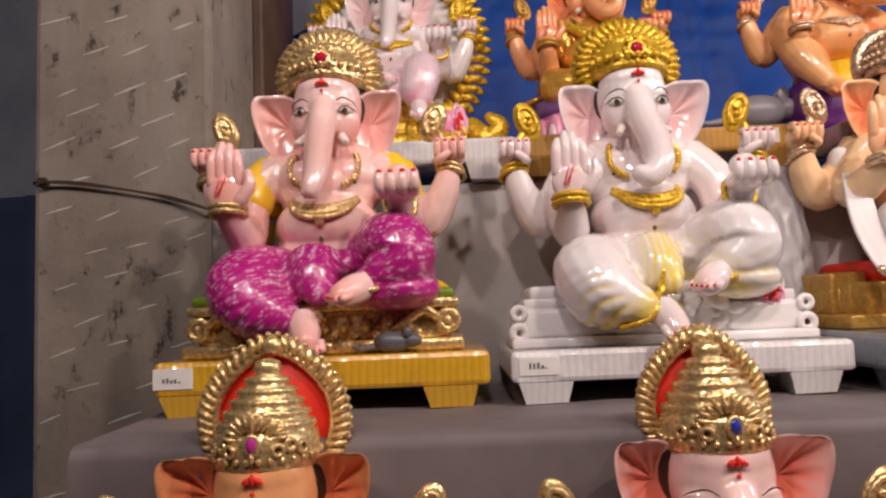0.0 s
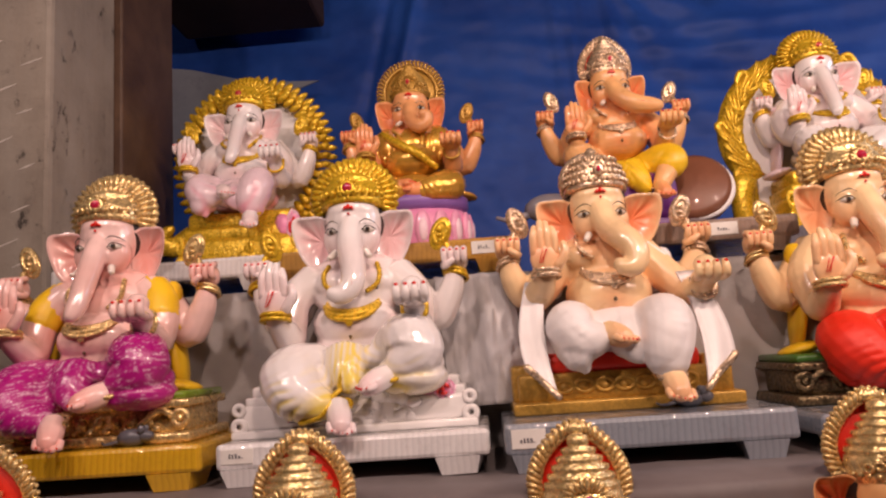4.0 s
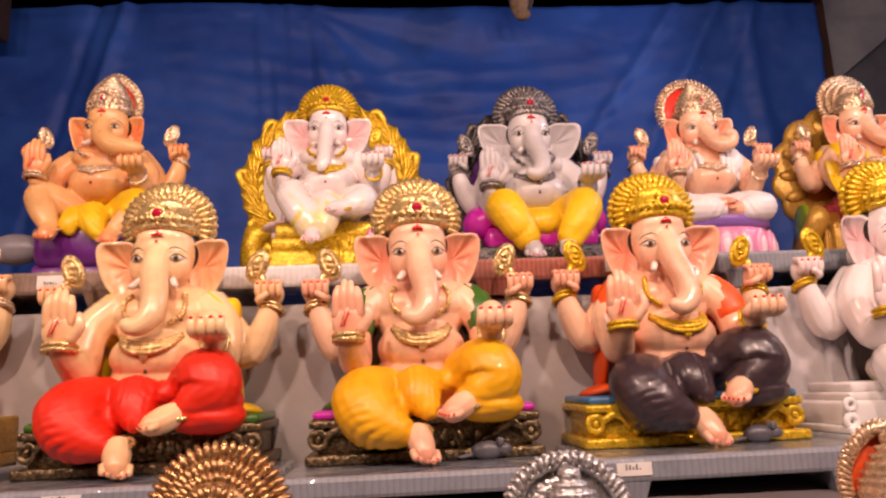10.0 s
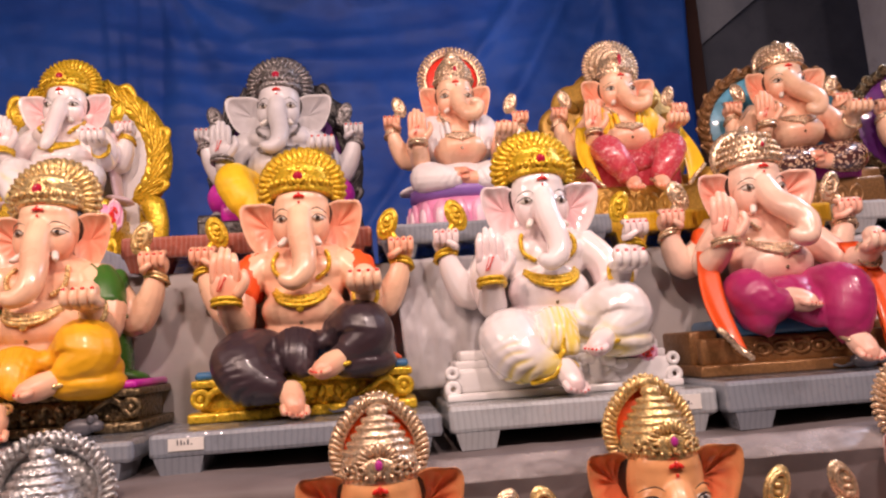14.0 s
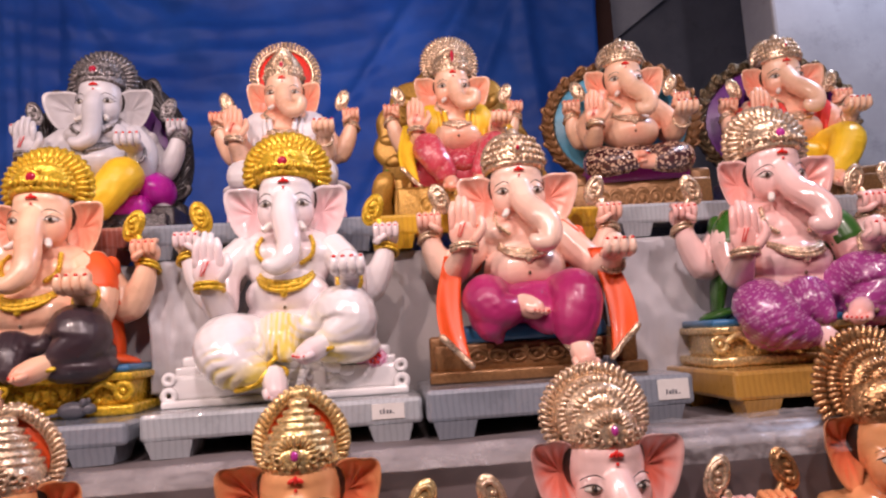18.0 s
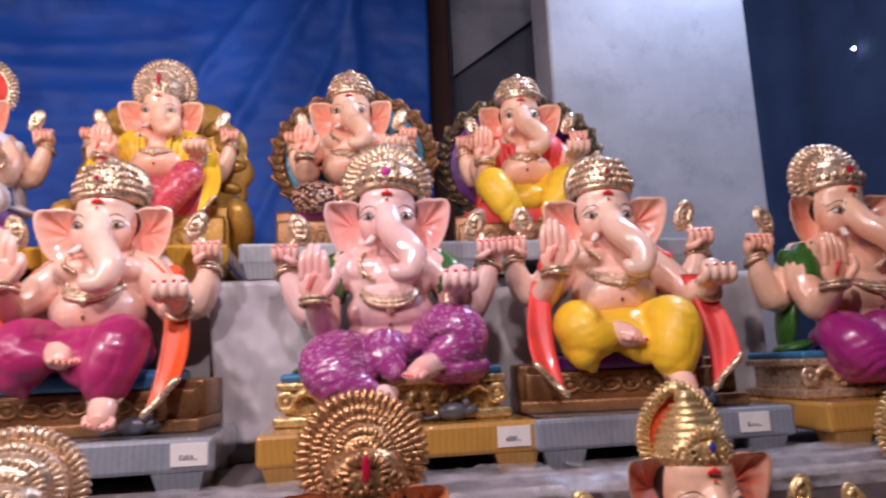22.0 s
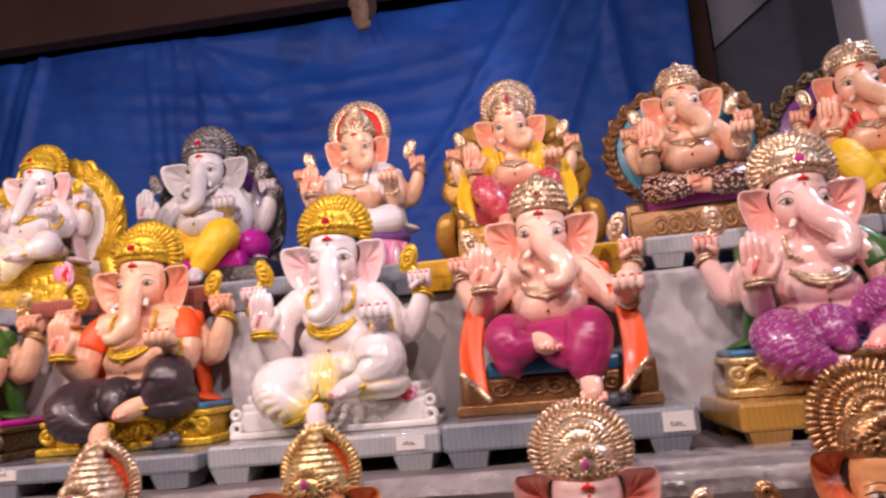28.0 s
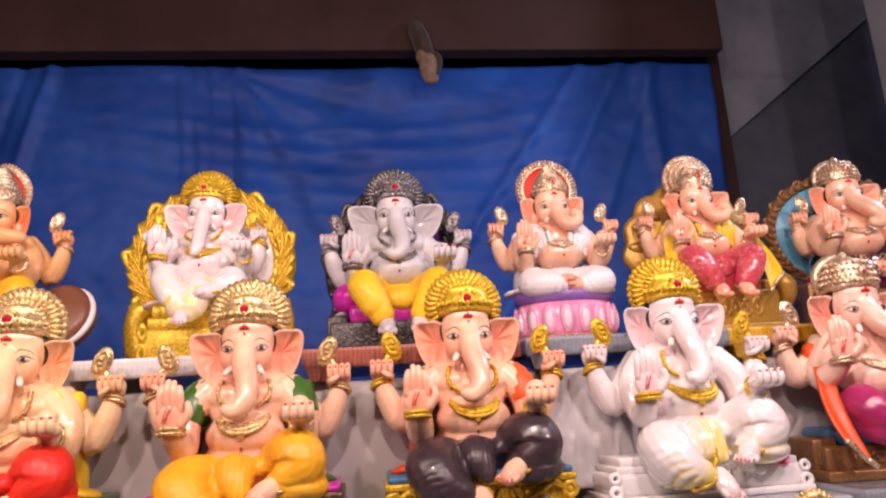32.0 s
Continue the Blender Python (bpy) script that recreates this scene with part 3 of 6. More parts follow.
@functools.lru_cache(None)
def skin_piece(trunk, arms, legs):
    """Head, trunk, torso, arms and feet melted together, with the airbrushed blush."""
    up = 0.016 if legs != "royal" else 0.0
    crisp = []
    s = [ball((0, 0.034, 0.386), (0.055, 0.050, 0.068), nu=24, nv=16), ball((0, 0.022, 0.404), (0.049, 0.038, 0.036), nu=20, nv=12)]
    s += [ball((sx * 0.028, 0.010, 0.352), (0.027, 0.025, 0.036)) for sx in (-1, 1)]
    tr = shorter(TRUNKS[trunk], trunk)
    s.append(tube([p for p, r in tr], [r for p, r in tr], 14, 6))
    s += [ball(c, r, nu=24, nv=14) for c, r in torso(legs)]
    s += [ball((0, 0.040, 0.315), (0.044, 0.040, 0.040))]
    (be, bw), (re, rw), (le, lw) = ARMS[arms]
    for sx in (-1, 1):
        e, w = (sx * be[0], be[1], be[2]), (sx * bw[0], bw[1], bw[2])
        s.append(tube([(sx * 0.076, 0.055, 0.288 + up * 0.5), (sx * 0.110, 0.060, 0.246 + up * 0.5), e, ((e[0] + w[0]) / 2 + sx * 0.008, (e[1] + w[1]) / 2, (e[2] + w[2]) / 2), w], (0.034, 0.033, 0.030, 0.026, 0.018), 12))
        palm, fingers = hand_fist(w, sx * 0.01, -sx)
        s, crisp = s + palm, crisp + fingers
    s.append(tube([(-0.078, 0.035, 0.284), (-0.118, 0.010, 0.236), re, ((re[0] + rw[0]) / 2, (re[1] + rw[1]) / 2, (re[2] + rw[2]) / 2 - 0.004), rw], (0.034, 0.033, 0.029, 0.025, 0.018), 12))
    palm, fingers = hand_open(rw, 1)
    s, crisp = s + palm, crisp + fingers
    s.append(tube([(0.078, 0.035, 0.284), (0.114, 0.010, 0.236), le, ((le[0] + lw[0]) / 2, (le[1] + lw[1]) / 2, (le[2] + lw[2]) / 2 - 0.004), lw], (0.034, 0.033, 0.029, 0.025, 0.018), 12))
    palm, fingers = hand_offer(lw, 1)
    s, crisp = s + palm, crisp + fingers
    if legs == "squat":
        s += [tube([(-0.045, 0.010, 0.118), (-0.104, -0.036, 0.158), (-0.122, -0.056, 0.160), (-0.100, -0.078, 0.112), (-0.072, -0.096, 0.066)], (0.044, 0.044, 0.038, 0.032, 0.020), 14),
              tube([(0.112, -0.070, 0.110), (0.092, -0.088, 0.080), (0.074, -0.098, 0.050)], (0.030, 0.026, 0.020), 12)]
    for (a, b) in FEET[legs]:
        a, b = np.array(a), np.array(b)
        s.append(tube([a, (a + b) / 2, b], (0.020, 0.022, 0.017), 10, 3))
        side = np.cross(b - a, (0, 0, 1.0))
        side /= np.linalg.norm(side)
        fw = (b - a) / np.linalg.norm(b - a)
        for i in range(5):
            q = b + side * (-0.018 + 0.009 * i) + fw * (0.012 - 0.0035 * abs(i - 1.2))
            crisp.append(tube([q - fw * 0.014, q], (0.0070, 0.0060), 8, 2))
    v, f, nn = fused(s, 0.0034, 3)
    v, f = joined([(v, f)] + crisp)
    bl = 0.35 * near(v, (0, -0.05, 0.176 + up), 0.05) + 0.50 * near(v, (rw[0], rw[1] - 0.015, rw[2] + 0.04), 0.06)
    bl += 0.40 * (near(v, (-0.105, 0.0, 0.20 + up), 0.06) + near(v, (0.105, 0.0, 0.20 + up), 0.06))
    bl += 0.40 * (near(v, (-0.046, 0.0, 0.325), 0.05) + near(v, (0.046, 0.0, 0.325), 0.05)) + 0.30 * near(v, (0, -0.03, 0.29), 0.06)
    bl += 0.30 * (near(v, (-0.06, -0.02, 0.145), 0.05) + near(v, (0.06, -0.02, 0.145), 0.05))
    for a, b in FEET[legs]:
        bl += 0.5 * near(v, b, 0.045)
    for sx in (-1, 1):
        bl += 0.35 * near(v, (sx * bw[0], bw[1] - 0.02, bw[2] + 0.03), 0.05)
    grain = np.array([noise.noise(Vector(p) * 26) for p in v])
    return (v, f), np.clip(bl * (0.95 + 0.6 * grain), 0, 0.75)


@functools.lru_cache(None)
def lower_piece(legs, hem):
    """The draped lower garment, its folds swinging round the knees."""
    if legs == "royal":
        s = [ball((0, 0.022, 0.120), (0.100, 0.076, 0.050)),
             tube([(-0.046, 0.000, 0.126), (-0.090, -0.052, 0.130), (-0.101, -0.084, 0.112), (-0.080, -0.104, 0.076), (-0.036, -0.116, 0.052)], (0.047, 0.050, 0.054, 0.050, 0.028), 16),
             ball((-0.084, -0.076, 0.084), (0.060, 0.046, 0.060), (0, -14, 0)),
             tube([(0.048, 0.000, 0.132), (0.090, -0.040, 0.168), (0.108, -0.066, 0.174), (0.113, -0.080, 0.140), (0.084, -0.094, 0.116)], (0.044, 0.049, 0.051, 0.050, 0.030), 16),
             ball((0.114, -0.052, 0.122), (0.050, 0.052, 0.044)), ball((0.112, -0.056, 0.096), (0.058, 0.062, 0.034)), ball((0.088, -0.082, 0.104), (0.044, 0.032, 0.038)),
             ball((-0.008, -0.032, 0.142), (0.088, 0.042, 0.030)),
             tube([(-0.012, -0.048, 0.148), (-0.006, -0.076, 0.116), (0.006, -0.098, 0.086)], (0.042, 0.036, 0.018), 14)]
        knees = ((-0.125, -0.08, 0.154), (0.125, -0.08, 0.190))
    elif legs == "hang":
        s = [ball((0, 0.030, 0.136), (0.102, 0.080, 0.046)),
             tube([(0.040, 0.02, 0.138), (0.074, -0.060, 0.150), (0.080, -0.104, 0.142), (0.072, -0.120, 0.104), (0.066, -0.124, 0.068)], (0.046, 0.048, 0.050, 0.046, 0.036), 20),
             tube([(-0.040, 0.02, 0.138), (-0.084, -0.045, 0.150), (-0.094, -0.086, 0.146), (-0.074, -0.102, 0.126), (-0.036, -0.098, 0.128)], (0.046, 0.048, 0.046, 0.040, 0.026), 20),
             tube([(-0.084, -0.088, 0.124), (-0.084, -0.098, 0.096), (-0.076, -0.096, 0.076)], (0.040, 0.034, 0.016), 14),
             ball((0, -0.044, 0.140), (0.092, 0.048, 0.042)), ball((-0.086, -0.080, 0.126), (0.046, 0.040, 0.050)),
             tube([(0, -0.046, 0.144), (0.010, -0.090, 0.116), (0.026, -0.104, 0.088)], (0.036, 0.034, 0.016), 14)]
        knees = ((-0.108, -0.10, 0.195), (0.094, -0.13, 0.200))
    elif legs == "gown":
        s = [ball((0, 0.030, 0.136), (0.098, 0.078, 0.046)),
             tube([(-0.040, 0.020, 0.140), (-0.078, -0.050, 0.156), (-0.084, -0.084, 0.146), (-0.054, -0.108, 0.098), (-0.026, -0.118, 0.052)], (0.044, 0.046, 0.044, 0.042, 0.038), 16),
             tube([(0.040, 0.020, 0.138), (0.085, -0.045, 0.146), (0.098, -0.075, 0.136), (0.064, -0.102, 0.116)], (0.044, 0.045, 0.040, 0.028), 16),
             tube([(0.000, -0.040, 0.134), (-0.006, -0.092, 0.092), (-0.016, -0.112, 0.052)], (0.050, 0.046, 0.040), 16)]
        knees = ((-0.10, -0.10, 0.190), (0.11, -0.09, 0.185))
    elif legs == "squat":
        s = [ball((0, 0.020, 0.112), (0.100, 0.078, 0.040)), ball((-0.004, -0.040, 0.112), (0.074, 0.040, 0.032)),
             tube([(0.045, 0.010, 0.118), (0.100, -0.040, 0.134), (0.122, -0.064, 0.128), (0.108, -0.078, 0.100)], (0.044, 0.046, 0.042, 0.034), 16),
             tube([(0.010, -0.056, 0.112), (0.026, -0.086, 0.076), (0.040, -0.096, 0.046)], (0.040, 0.032, 0.018), 14),
             tube([(-0.030, -0.052, 0.106), (-0.036, -0.078, 0.080), (-0.030, -0.088, 0.060)], (0.036, 0.028, 0.014), 14)]
        knees = ((-0.125, -0.06, 0.165), (0.130, -0.07, 0.165))
    elif legs == "throne":
        s = [ball((0, 0.030, 0.136), (0.104, 0.080, 0.046)), ball((0, -0.050, 0.120), (0.060, 0.036, 0.034))]
        s += [tube([(sx * 0.045, 0.02, 0.138), (sx * 0.088, -0.055, 0.152), (sx * 0.094, -0.100, 0.146), (sx * 0.070, -0.120, 0.100), (sx * 0.046, -0.122, 0.058)], (0.044, 0.046, 0.045, 0.040, 0.030), 16) for sx in (-1, 1)]
        knees = ((-0.10, -0.12, 0.195), (0.10, -0.12, 0.195))
    else:
        s = [ball((0, 0.030, 0.130), (0.100, 0.080, 0.046)),
             tube([(-0.045, 0.02, 0.122), (-0.105, -0.035, 0.118), (-0.130, -0.068, 0.108), (-0.075, -0.104, 0.100), (-0.020, -0.110, 0.096)], (0.045, 0.046, 0.042, 0.037, 0.025), 14),
             tube([(0.045, 0.02, 0.122), (0.105, -0.035, 0.118), (0.130, -0.068, 0.108), (0.075, -0.102, 0.098), (0.030, -0.108, 0.092)], (0.045, 0.046, 0.042, 0.037, 0.025), 14)]
        knees = ((-0.14, -0.08, 0.14), (0.14, -0.08, 0.14))
    v, f, nn = fused(s, 0.0036, 5)
    if legs == "hang":
        v = v * np.array((0.94, 1, 1))
    if legs == "lotus":
        v = v * np.array((0.88, 1, 1))
    if legs == "royal":
        v[:, 2] = 0.020 + (v[:, 2] - 0.020) * 0.88
    d0, d1 = (np.linalg.norm(v - np.array(k), axis=1) for k in knees)
    d = np.minimum(d0, d1)
    ctr = np.where((d0 < d1)[:, None], np.array(knees[0]), np.array(knees[1]))
    w = v - ctr
    ang = np.arctan2(w[:, 0], -w[:, 2])
    side = np.where(d0 < d1, 0.0, 7.0)
    wob = np.array([noise.noise(Vector(p) * 14) for p in v])
    arc = np.array([noise.noise(Vector((a * 62, b * 1.5, c))) + 0.5 * noise.noise(Vector((a * 150, b * 2.2, c + 3))) for a, b, c in zip(d, ang, side)])
    # swags hung from the knees: rounded folds parted by narrow creases, coming and going
    swing = np.array([noise.noise(Vector((b * 2.1 + c, a * 9, 4.0))) for a, b, c in zip(d, ang, side)])
    low = np.clip((d - 0.070) / 0.055, 0, 1) * np.clip(0.45 + 1.6 * swing, 0.0, 1)
    folds = np.abs(np.sin(np.pi * d / (0.0180 if hem == "smooth" else 0.0150) + 4.5 * wob + 1.6 * ang)) - 0.64
    if legs in ("hang", "throne", "gown"):
        low = np.clip((d - 0.045) / 0.05, 0, 1) * np.clip(0.55 + 1.5 * swing, 0.0, 1)
        folds = np.abs(np.sin(ang * 5.5 + 3.0 * wob + d * 14)) - 0.64
    apron = np.clip(1.2 - np.abs(v[:, 0] + 0.006) / 0.034, 0, 1) * np.clip((v[:, 2] - 0.078) / 0.02, 0, 1) * (legs == "royal")
    pleats = np.abs(np.sin(np.pi * v[:, 0] / 0.0095 + wob)) - 0.64
    v = v + nn * (0.0036 * low * (1 - apron) * folds + 0.0022 * apron * pleats + 0.0010 * arc)[:, None]
    if hem == "streak":
        fine = np.array([noise.noise(Vector((a * 420, b * 5.0, c))) + 0.7 * noise.noise(Vector((a * 900, b * 11.0, c))) for a, b, c in zip(d, ang, side)])
        edge = np.clip(fine * 1.5 - 0.25, 0, 0.75)
    else:
        edge = np.clip(0.25 - folds * 1.5, 0, 1) * low * np.clip((0.170 - v[:, 2]) / 0.03, 0, 1) * 0.8
        edge += apron * (0.40 - 0.9 * pleats) + 0.45 * np.clip((d - 0.115) / 0.03, 0, 1)
        if hem == "smooth" and legs == "royal":
            # sprayed colour along the lower edges of the cloth
            spray = near(v, (-0.030, -0.120, 0.050), 0.046) + 0.8 * near(v, (-0.085, -0.110, 0.034), 0.036) + near(v, (0.075, -0.100, 0.090), 0.040) + 0.7 * near(v, (0.125, -0.090, 0.086), 0.036)
            edge += spray * (0.50 + 0.9 * wob - 0.35 * folds)
        edge = np.clip(edge, 0, 0.85)
    return (v, f), edge


@functools.lru_cache(None)
def ear_piece(wide, rosy=0.9):
    """One broad leaf-shaped ear, cupped and pleated, reaching out to +x."""
    nr = 9
    o = spline([(-0.014, 0.018), (-0.004, 0.036), (0.018, 0.043), (0.046, 0.044), (0.068, 0.045), (0.078, 0.034), (0.074, 0.006), (0.058, -0.026), (0.032, -0.048), (0.006, -0.056), (-0.010, -0.036), (-0.016, -0.006), (-0.014, 0.018)], 3)[:-1]
    na = len(o)
    c = np.array((0.016, 0.0))
    V, ql = [], []
    for back in (0, 1):
        for i in range(nr + 1):
            q = i / nr
            for j in range(na):
                p = c + (o[j] - c) * q
                x, z = p[0] * wide * 0.83, (p[1] * 1.22 if p[1] < 0 else p[1] * 1.10) - 0.10 * max(0.0, p[0] - 0.02) * (0.5 + 0.5 * wide)
                a = math.atan2(o[j][1], o[j][0] - 0.016)
                outer = max(0.0, math.cos(a - 0.3))
                cup = 0.014 * (1 - q * q) - 0.010 * q ** 5 * outer
                pleat = 0.0032 * math.sin(a * 12) * q * (1 - q) * 4 * outer
                V.append((0.053 + x, 0.036 + cup + pleat + back * (0.007 * (1 - q ** 6) + 0.0012) - 0.10 * x - 0.010 * max(0.0, math.sin(a)) * q, 0.356 + z))
                ql.append((q, a))
    V = np.array(V)
    n1 = (nr + 1) * na
    F = []
    for b in (0, 1):
        for i in range(nr):
            for j in range(na):
                q = (b * n1 + i * na + j, b * n1 + i * na + (j + 1) % na, b * n1 + (i + 1) * na + (j + 1) % na, b * n1 + (i + 1) * na + j)
                F.append(tuple(reversed(q)) if b else q)
    F += [(nr * na + j, nr * na + (j + 1) % na, n1 + nr * na + (j + 1) % na, n1 + nr * na + j) for j in range(na)]
    q, ang = np.array(ql).T
    bl = np.clip(1.62 - 1.45 * q + 0.34 * np.sin(ang * 12) * q * (1 - q) * 3, 0.0, 1.0) * rosy
    if rosy > 0.94:
        bl = np.clip(2.1 - 1.55 * q + 0.2 * np.sin(ang * 8) * q, 0.0, 1.0)
    bl[n1:] *= 0.2
    return (V, F), bl


def petal(c, length, width, thick, ang, tilt=0):
    """A leaf-shaped lobe pointing along ang (degrees from +x towards +z) in an upright plane."""
    return ball(c, (length / 2, thick, width / 2), (tilt, -ang, 0), 8, 6)


def crown(style, gold, inner, gem):
    """Pieces of a crown set on the head."""
    out = []
    add = lambda sh, m, b=None: out.append((sh, m, b))
    G = GOLD[gold]
    hc = np.array((0, 0.040, 0.425))
    if style == "fan":
        add(lathe([(0.060, -0.014), (0.063, -0.008), (0.061, 0.000), (0.065, 0.006), (0.062, 0.014), (0.060, 0.024), (0.052, 0.036), (0.054, 0.040), (0.042, 0.050), (0.028, 0.060), (0.012, 0.066)], hc, 28, (1, 0.92), (-8, 0, 0)), G)
        for k, (rad, ln, wd, cnt, yy, up, th) in enumerate(((0.075, 0.030, 0.0200, 23, 0.016, 0.014, 0.009), (0.062, 0.050, 0.0140, 25, 0.002, 0.012, 0.009), (0.044, 0.040, 0.0115, 21, -0.018, 0.012, 0.008))):
            for i in range(cnt):
                a = -22 + 224 * i / (cnt - 1)
                c = hc + np.array((math.cos(radians(a)) * rad, yy, up + math.sin(radians(a)) * rad * 0.96))
                add(petal(c, ln, wd, th, a + 5), G)
        add(lathe([(0.070, -0.006), (0.072, 0.004)], hc + (0, 0.020, 0.016), 28, (1, 1), (90, 0, 0)), G)
        if inner:
            add(ball(hc + (0.026, -0.012, 0.046), (0.020, 0.012, 0.012), (0, 50, 0)), DYE[inner])
        for i in range(11):
            a = radians(200 + 140 * i / 10)
            add(ball(hc + (math.cos(a) * 0.0635, math.sin(a) * 0.060, 0.012), (0.006, 0.005, 0.007), None, 8, 6), G)
        add(ring(hc + (0, -0.058, 0.020), 0.012, 0.004, (80, 0, 0), 14, 6), G)
        for i in range(8):
            a = radians(45 * i)
            add(ball(hc + (0.018 * math.cos(a), -0.056, 0.020 + 0.018 * math.sin(a)), 0.0048, None, 8, 6), G)
        add(ball(hc + (0, -0.060, 0.020), (0.0095, 0.006, 0.0095), None, 12, 8), gem)
    elif style == "cone":
        add(lathe([(0.060, -0.014), (0.063, -0.008), (0.060, 0.000), (0.064, 0.006), (0.059, 0.014), (0.061, 0.020), (0.053, 0.030), (0.055, 0.036), (0.044, 0.046), (0.046, 0.051), (0.032, 0.060), (0.020, 0.068), (0.010, 0.072), (0.012, 0.078), (0.004, 0.086)], hc, 28, (1, 0.95), (-6, 0, 0)), G)
        for zz, rr, cnt in ((0.006, 0.0632, 34), (0.020, 0.0605, 32), (0.035, 0.0545, 28), (0.051, 0.0455, 22)):
            for i in range(cnt):
                a = 2 * math.pi * i / cnt
                add(ball(hc + (math.cos(a) * rr, math.sin(a) * rr * 0.95, zz), (0.0044, 0.0044, 0.006), None, 6, 5), G)
        add(ring(hc + (0, 0.040, 0.020), 0.055, 0.012, (90, 0, 0), 24, 8), G)
        add(ball(hc + (0, -0.060, 0.024), (0.010, 0.006, 0.014), None, 10, 8), G)
        add(ball(hc + (0, -0.065, 0.024), (0.004, 0.004, 0.006), None, 8, 6), gem)
    elif style in ("tall", "spiky", "disc", "broad", "round", "dome"):
        h = 0.90 if style == "disc" else 1.0
        prof = [(0.052, -0.016), (0.058, -0.012), (0.056, -0.006), (0.059, -0.002), (0.057, 0.004), (0.058, 0.014), (0.056, 0.026)]
        for k in range(6):
            r0 = 0.0555 - 0.0058 * k - 0.0004 * k * k
            prof += [(r0 - 0.0030, 0.028 + 0.0125 * k), (r0, 0.032 + 0.0125 * k), (r0 - 0.0008, 0.037 + 0.0125 * k)]
        prof += [(0.014, 0.106), (0.004, 0.110)]
        if style in ("dome", "spiky"):
            add(lathe(prof[:7] + [(0.052, 0.040), (0.030, 0.056)], hc, 26, (1, 0.95), (-4, 0, 0)), G)
            R0 = 0.070 if style == "dome" else 0.056
            add(ball(hc + (0, 0.022, 0.038), (R0, 0.052, R0), None, 28, 18), G)
            for rad, cnt, ln in ((0.88, 30, 0.022), (0.62, 22, 0.022), (0.36, 14, 0.020)):
                for i in range(cnt):
                    a = -0.45 + (math.pi + 0.9) * i / (cnt - 1)
                    add(petal(hc + (R0 * rad * math.cos(a), 0.022 - 0.050 * math.sqrt(1 - rad * rad), 0.038 + R0 * rad * math.sin(a)), ln, 0.0095, 0.0045, math.degrees(a) + 10), G)
        else:
            add(lathe([(r, z * h) for r, z in prof], hc, 26, (1, 0.95), (-4, 0, 0)), G)
        Rx, Rz, zc = {"tall": (0.064, 0.070, 0.030), "spiky": (0.074, 0.076, 0.036), "disc": (0.088, 0.088, 0.020), "broad": (0.076, 0.078, 0.032), "round": (0.078, 0.078, 0.036), "dome": (0.078, 0.080, 0.036)}[style]
        cc = hc + (0, 0.030, zc)
        ogee = lambda a: (Rx * math.cos(a), Rz * math.sin(a) + (0.012 * max(0.0, math.sin(a)) ** 6 if style in ("tall", "broad") else 0))
        add(plate([(cc[0] + 0.95 * ogee(a)[0], cc[2] + 0.95 * ogee(a)[1]) for a in np.linspace(-0.6, math.pi + 0.6, 36)], cc[1] + 0.004, cc[1] + 0.014, 0.003), DYE[inner] if inner else G)
        rim = [(cc[0] + 0.93 * ogee(a)[0], cc[1], cc[2] + 0.93 * ogee(a)[1]) for a in np.linspace(-0.5, math.pi + 0.5, 24)]
        add(tube(rim, [0.006] * 24, 8, 2), G)
        cnt = 34
        for i in range(cnt):
            a = -0.5 + (math.pi + 1.0) * i / (cnt - 1)
            ox, oz = ogee(a)
            lean = 28 if math.cos(a) > 0 else -28
            if style == "spiky":
                add(petal((cc[0] + ox * 1.06, cc[1] - 0.004, cc[2] + oz * 1.06), 0.034, 0.0120, 0.007, math.degrees(a)), G)
                add(petal((cc[0] + ox * 0.84, cc[1] - 0.014, cc[2] + oz * 0.84), 0.026, 0.0110, 0.007, math.degrees(a) + 4), G)
            else:
                add(petal((cc[0] + ox * 1.05, cc[1] - 0.003, cc[2] + oz * 1.05), 0.026, 0.0095, 0.0065, math.degrees(a) + lean), G)
                add(ball((cc[0] + ox * 1.17, cc[1], cc[2] + oz * 1.17), 0.0042, None, 6, 5), G)
        if style in ("tall", "broad"):
            add(ball((0, cc[1] - 0.004, cc[2] + Rz + 0.012), (0.014, 0.009, 0.013), None, 12, 8), G)
        for i in range(30):
            a = 2 * math.pi * i / 30
            add(ball(hc + (math.cos(a) * 0.0595, math.sin(a) * 0.0565, 0.001), (0.0034, 0.0034, 0.0040), None, 6, 5), G)
        for i in range(11):
            a = 10 + 160 * i / 10
            add(petal(hc + (0.025 * math.cos(radians(a)), -0.056 + 0.010 * abs(math.cos(radians(a))), 0.020 + 0.024 * math.sin(radians(a))), 0.024, 0.007, 0.004, a), G)
        for sx in (-1, 1):
            for k in range(3):
                add(ring(hc + (sx * (0.026 + 0.011 * k), -0.051 + 0.009 * k, 0.012 + 0.004 * (k % 2)), 0.006, 0.0026, (90, 0, sx * (25 + 14 * k)), 12, 6), G)
        add(ring(hc + (0, -0.058, 0.020), 0.0085, 0.003, (85, 0, 0), 14, 6, (0.8, 1.2)), G)
        add(ball(hc + (0, -0.060, 0.030 if style == "spiky" else 0.020), (0.0060, 0.004, 0.0190 if style == "spiky" else 0.0088), None, 10, 8), gem)
        add(ball(hc + (0, -0.060, 0.006), (0.0034, 0.003, 0.0055), None, 8, 6), G)
    return out


